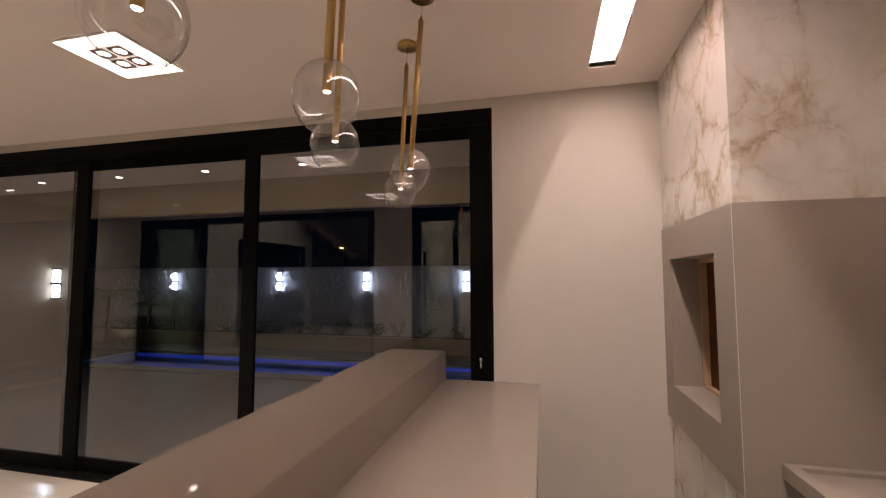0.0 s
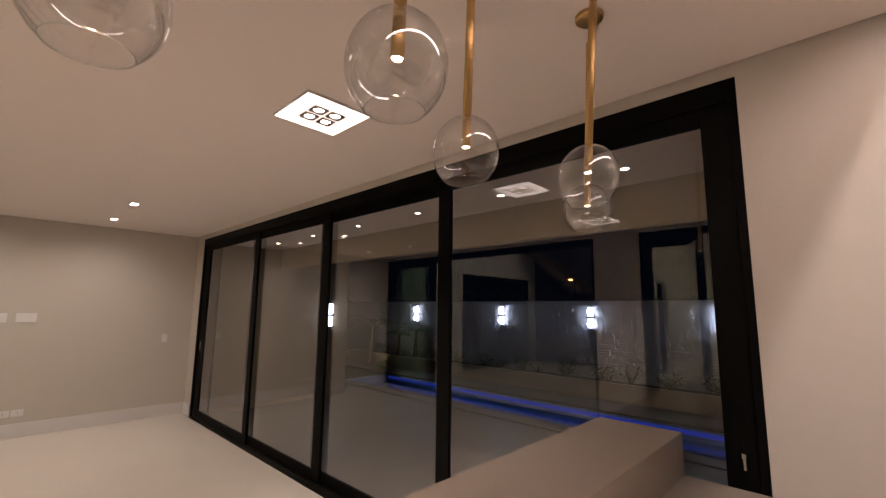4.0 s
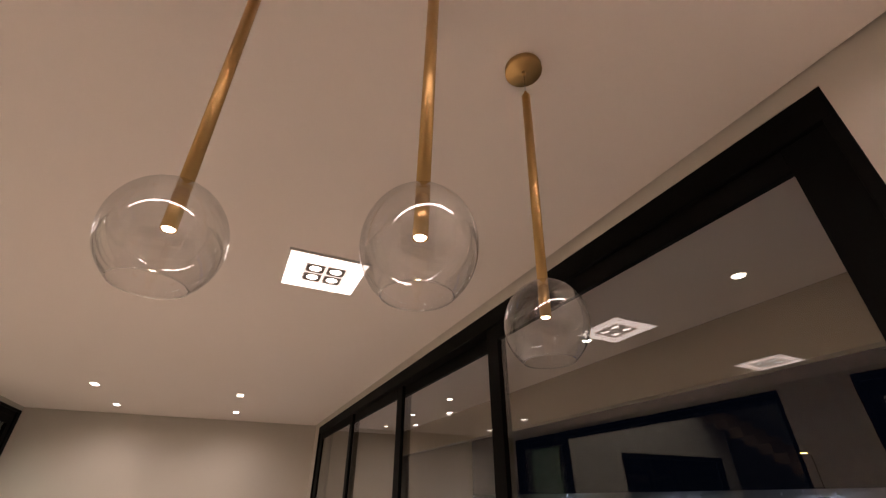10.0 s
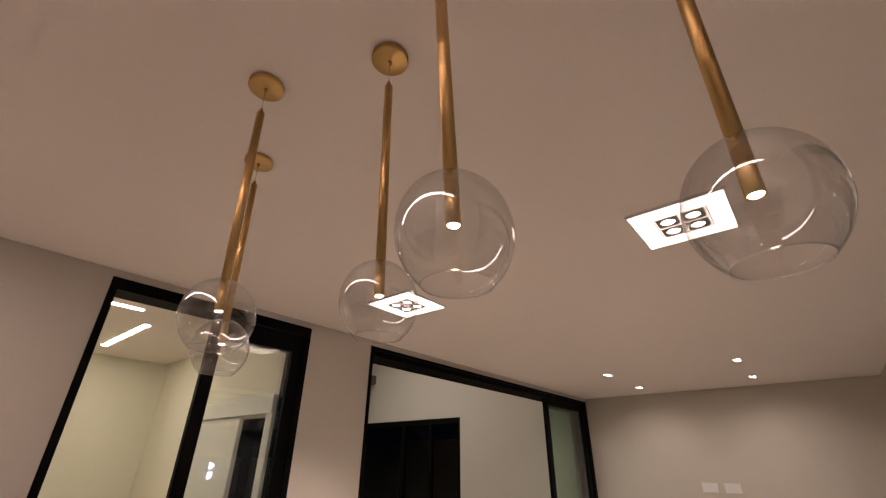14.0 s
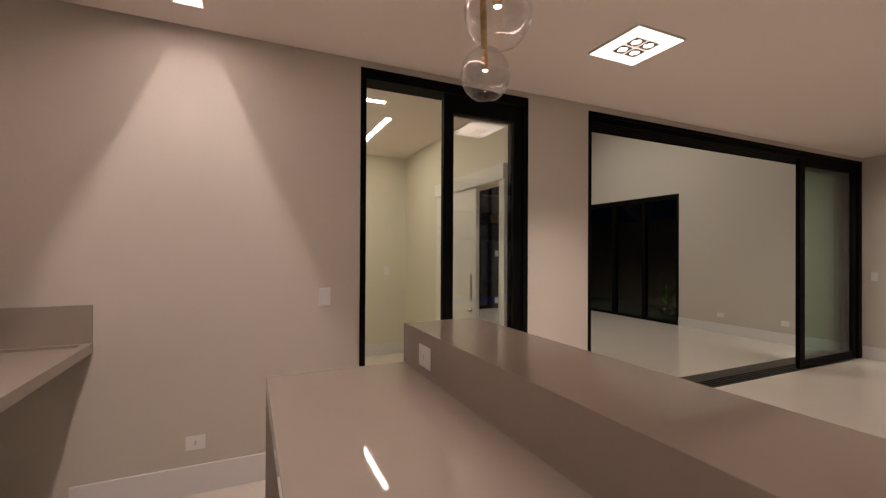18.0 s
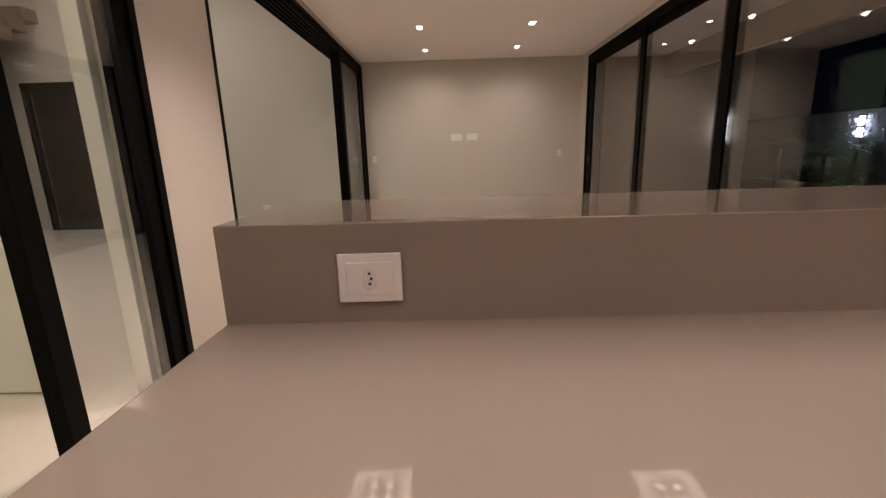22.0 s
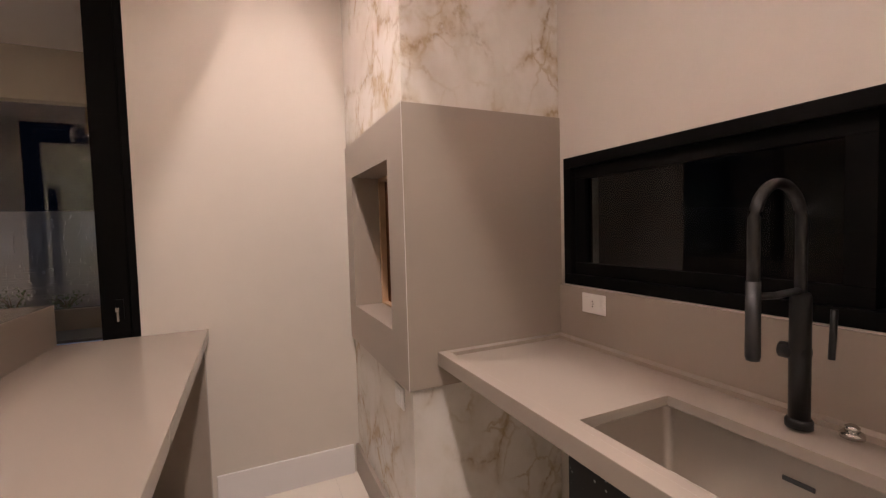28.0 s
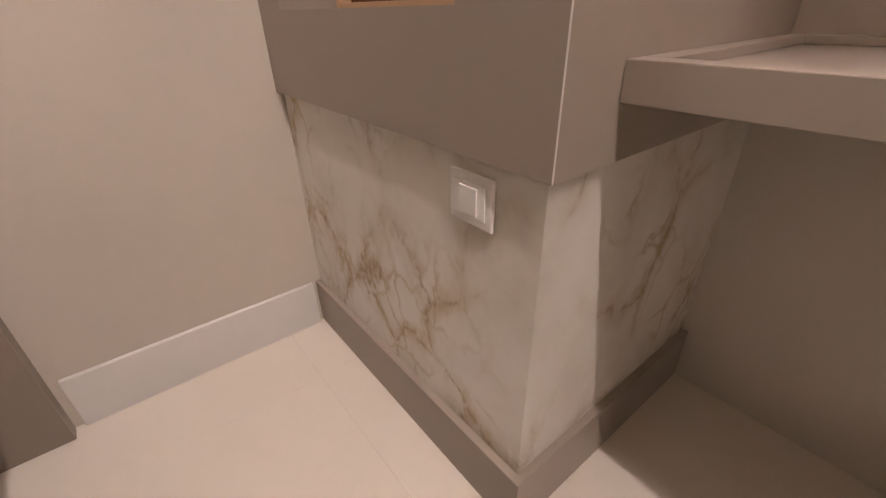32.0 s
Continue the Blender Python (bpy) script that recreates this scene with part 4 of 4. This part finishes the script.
# assumed tall dark glazing on the living room end wall, keeps its reflection dark
sg = thing("assumed_end_window", (-3.4, LS, 0), "tall dark glazed black framed window, assumed on the unseen end wall", "window", "", "structure")
part("window_frame", boxes([(-5.06, -4.98, LS + .001, LS + .06, 0, 4.4), (-1.75, -1.67, LS + .001, LS + .06, 0, 4.4), (-4.98, -1.75, LS + .001, LS + .06, 4.32, 4.4), (-4.98, -1.75, LS + .001, LS + .06, 0, .08), (-3.41, -3.33, LS + .001, LS + .06, .08, 4.32), (-4.98, -3.41, LS + .001, LS + .06, 2.3, 2.38), (-3.33, -1.75, LS + .001, LS + .06, 2.3, 2.38)], bevel=.003), "black_frame", sg)
for x0, x1 in ((-4.98, -3.41), (-3.33, -1.75)):
    for z0, z1 in ((.08, 2.3), (2.38, 4.32)):
        part("pane", box(x0, x1, LS + .012, LS + .02, z0, z1), "night_glass", sg, "opaque dark pane standing for glass at night")

# ---- veranda and garden
VO = 1.3
solid("veranda_floor", box(-12, 4, .1, 3.65, -.14, -.03), "tile_out", "grout bed of the veranda paving", "pavement", "structure")
solid("veranda_ceiling", box(-6.9, 4, T, VO, 2.712, 2.79), "ceiling_paint", "white veranda soffit", "ceiling", "structure")
solid("veranda_fascia", box(-6.9, 4, VO, VO + .1, 2.36, 3.2), "facade", "plastered veranda edge beam", "beam", "structure")
solid("side_wall", box(-7.1, -6.9, T, 2.78, -.1, 3.2), "facade", "grey plastered side wall of the house", "wall", "structure")


def downlight(x, y, z):
    th = thing("veranda_downlight", (x, y, z), "small round recessed veranda downlight", "downlight", "veranda downlights")
    part("trim", lathe([(.030, 0), (.037, -.004), (.040, 0)], (x, y, z), 20, cap=False), "white_plastic", th)
    part("lamp", lathe([(0, -.003), (.029, -.002), (.030, 0)], (x, y, z), 20), "veranda_led", th, "bright lamp")
    return th


vd = downlight(-6.094, .86, 2.712)
for k in range(1, 6):
    copy_thing(vd, pose(-6.094 + 1.117 * k, .86, 2.712))


def wall_lamp(x, y, z):
    """An up-and-down wall lamp that looks to -y: two long diffusers held by black bars."""
    th = thing("wall_lamp", (x, y, z), "slim black wall lamp lighting up and down", "wall lamp", "garden wall lamps")
    part("backplate", box(x - .03, x + .03, y - .012, y, z - .235, z + .235, bevel=.003), "black_frame", th)
    part("body", box(x - .055, x + .055, y - .10, y - .012, z - .016, z + .016, bevel=.003), "black_frame", th)
    for s in (-1, 1):
        part("diffuser", box(x - .036, x + .036, y - .085, y - .02, z + s * .117 - .095, z + s * .117 + .095, bevel=.004), "lamp_led", th, "bright white diffuser")
        part("end_cap", box(x - .055, x + .055, y - .10, y - .012, z + s * .235 - .008, z + s * .235 + .008, bevel=.003), "black_frame", th)
    return th


FY = 6.6
wl = wall_lamp(-1.04, FY - .04, 1.53)
for px in (-3.41, -5.71, -8.83):
    copy_thing(wl, pose(px, FY - .04, 1.53))
copy_thing(wl, pose(-6.9, 2.35, 1.53, 0, 0, 90))

solid("garden_fence", box(-14, 8, FY, FY + .15, -.1, 1.88), "stone_white", "white painted garden wall faced with rough stone strips", "wall", "structure")
FENCE = bpy.data.objects["garden_fence"]
bm = bmesh.new()
rnd = random.Random(11)
z = .35
while z < 1.84:
    h = rnd.uniform(.035, .06)
    x = -11.0
    while x < 2.5:
        w = rnd.uniform(.14, .34)
        d = rnd.uniform(.004, .055)
        box(x, x + w - .006, FY - d, FY + .001, z, min(z + h - .004, 1.87), bm=bm)
        x += w
    z += h
tagged(part("stone_strips", bm, "stone_white", FENCE, "rough white stone strips"), kind="stuff")

solid("pool_basin", boxes([(-8.3, 3.5, 3.65, 3.75, -1.2, -.035), (-8.3, 3.5, 5.0, 5.1, -1.2, -.035), (-8.4, -8.3, 3.65, 5.1, -1.2, -.035), (3.5, 3.6, 3.65, 5.1, -1.2, -.035), (-8.3, 3.5, 3.75, 5.0, -1.3, -1.2)]), "pool_tile", "blue tiled swimming pool basin", "pool", "structure")
no_shadow(solid("pool_water", box(-8.3, 3.5, 3.75, 5.0, -.2, -.18), "water", "still pool water tinted blue, its glow drawn by a strip above", "water", "structure"))
# added strip draws the water's blue glow; no lamps lie under water
pl = thing("pool_glow_strip", (-3, 5.0, -.12), "blue strip added along the far pool edge for the water's glow", "pool light")
part("strip", box(-8.2, 3.4, 4.975, 4.999, -.11, -.05), "pool_glow", pl, "glowing blue strip")
solid("pool_coping", boxes([(-9.6, 4, 3.4, 3.7, -.03, .0), (-12, 4, 5.11, 5.95, -.1, .0)], bevel=.004), "tile_out", "pale stone coping along the pool", "coping", "structure")
solid("garden_soil_west", box(-12, -8.4, 3.65, 5.11, -.2, -.04), "lawn", "dark lawn beside the pool", "lawn", "structure")
solid("ground", box(-300, 300, 5.75, 300, -.3, -.12), "soil", "dark garden ground reaching to the horizon", "ground", "structure")
solid("planter_wall", box(-14, 8, 5.95, 6.05, -.12, .32, bevel=.005), "facade", "low plastered planter wall before the garden fence", "planter", "structure")
solid("planter_soil", box(-14, 8, 6.05, FY, -.1, .27), "soil", "dark planter soil", "soil", "structure")


def shrub(x, y, z, r, h, seed, mat="leaf", count=150, size=.05):
    rn = random.Random(seed)
    th = thing("shrub", (x, y, z), "small dark green garden shrub in the planter", "shrub", "planter shrubs")
    bm = bmesh.new()
    for k in range(7):
        a = rn.uniform(0, 6.28)
        join(bm, tube([(x, y, z), (x + .4 * r * math.cos(a), y + .4 * r * math.sin(a), z + .5 * h), (x + .8 * r * math.cos(a), y + .8 * r * math.sin(a), z + rn.uniform(.6, .95) * h)], [.008, .006, .003], 5))
    part("stems", bm, "bark", th)
    bm = bmesh.new()
    for k in range(count):
        a, f, e = rn.uniform(0, 6.28), rn.uniform(.2, 1) ** .6, rn.uniform(.1, 1)
        p = Vector((x + r * f * math.cos(a) * math.sin(e * 2.6), y + r * f * math.sin(a) * math.sin(e * 2.6), z + h * e * rn.uniform(.75, 1.05)))
        q = p + Vector((rn.uniform(-1, 1), rn.uniform(-1, 1), rn.uniform(-.3, .9))) * size
        blade(bm, p, q, size * .3, .15, 2)
    part("foliage", bm, mat, th)
    return th


sh = [shrub(-3.9, 6.3, .27, .22, .42, 1), shrub(-3.0, 6.25, .27, .26, .30, 2), shrub(-5.0, 6.3, .27, .24, .34, 3), shrub(-1.9, 6.3, .27, .28, .30, 4)]
rnd = random.Random(3)
for k in range(18):
    m = pose(-10.5 + .72 * k + rnd.uniform(-.15, .15), 6.3 + rnd.uniform(-.1, .1), .27, 0, 0, rnd.uniform(0, 360))
    copy_thing(sh[rnd.randrange(4)], m @ Matrix.Scale(rnd.uniform(.7, 1.1), 4))


def palm(x, y, z, h, seed):
    rn = random.Random(seed)
    th = thing("garden_palm", (x, y, z), "young garden palm with arching fronds, lit from below", "palm", "garden palms")
    part("trunk", tube([(x, y, z), (x + .03, y, z + .3 * h), (x + .05, y, z + .5 * h)], [.06, .045, .035], 10), "bark", th)
    for k in range(11):
        a, ln = 6.28 * k / 11 + rn.uniform(-.2, .2), rn.uniform(.5, .8) * h * .6
        up = rn.uniform(.5, 1.3)
        bm = bmesh.new()
        base, prev = Vector((x + .05, y, z + .5 * h)), None
        for i in range(11):
            f = i / 10
            p = base + Vector((math.cos(a), math.sin(a), 0)) * ln * f + Vector((0, 0, ln * (up * f - 1.1 * f * f)))
            if prev is not None:
                join(bm, tube([prev, p], .004, 4))
                s = Vector((-math.sin(a), math.cos(a), 0))
                for sg in (-1, 1):
                    blade(bm, p, p + s * sg * .2 * math.sin(math.pi * min(1, .15 + f * .8)) + Vector((math.cos(a), math.sin(a), -.3)) * .1, .012, .1, 2)
            prev = p
        part("frond", bm, "leaf", th)
    return th


palm(-10.3, 5.95, -.1, 2.4, 21)
palm(-8.6, 6.25, .27, 1.5, 22)
palm(-9.4, 6.3, .27, 1.2, 23)
spot("garden_uplight", (-9.6, 5.4, .05), (-9.9, 6.4, 1.2), 4, 90, .6, (1, .9, .75))
shrub(-9.0, 5.4, 0.0, .14, .22, 31, "leaf", 60, .08)
spot("garden_uplight", (-8.85, 5.2, .03), (-9.0, 5.4, .2), 1.2, 70, .6, (.9, 1, .5))

# street lamp beyond the fence
sp = thing("street_lamp", (-31, 60, -.1), "tall street lamp glowing orange far off", "street lamp")
part("pole", tube([(-30.4, 60, -.1), (-30.4, 60, 6.2), (-30.9, 60, 6.6)], .07, 10), "black_frame", sp)
part("head", box(-31.4, -30.7, 59.85, 60.15, 6.5, 6.65, bevel=.02), "black_frame", sp)
part("lamp", box(-31.35, -30.85, 59.87, 60.13, 6.42, 6.5, bevel=.01), "street_led", sp, "glowing orange lamp")

# ---- floor tiles
def tiles(parent, x0, x1, y0, y1, z, step, mat, th=.01, gap=.0007):
    """Square tiles as parts of a floor; alike tiles share a mesh."""
    made = {}
    nx, ny = math.ceil((x1 - x0) / step - 1e-6), math.ceil((y1 - y0) / step - 1e-6)
    for i in range(nx):
        for j in range(ny):
            a, b = x0 + i * step, min(x0 + (i + 1) * step, x1)
            c, d = y0 + j * step, min(y0 + (j + 1) * step, y1)
            w, h = round(b - a - gap, 4), round(d - c - gap, 4)
            if (w, h) not in made:
                made[w, h] = mesh_of("tile", box(-w / 2, w / 2, -h / 2, h / 2, -th, 0), mat)
            ob = new("tile", made[w, h])
            ob.parent = parent
            ob.location = Vector(((a + b) / 2, (c + d) / 2, z)) - BASE[parent]


tiles(FLOOR, XD, XB, YC, 0.0, 0, 1.2, "tile_in", .006)
tiles(bpy.data.objects["hall_floor"], HW - .15, HE, HS, YC - .185, 0, 1.2, "tile_in", .006)
tiles(bpy.data.objects["living_floor"], XD, LE, LS, YC - .405, 0, 1.2, "tile_in", .006)
tiles(bpy.data.objects["veranda_floor"], -9.6, 4, .17, 3.4, -.02, .9, "tile_out", .012, .0012)
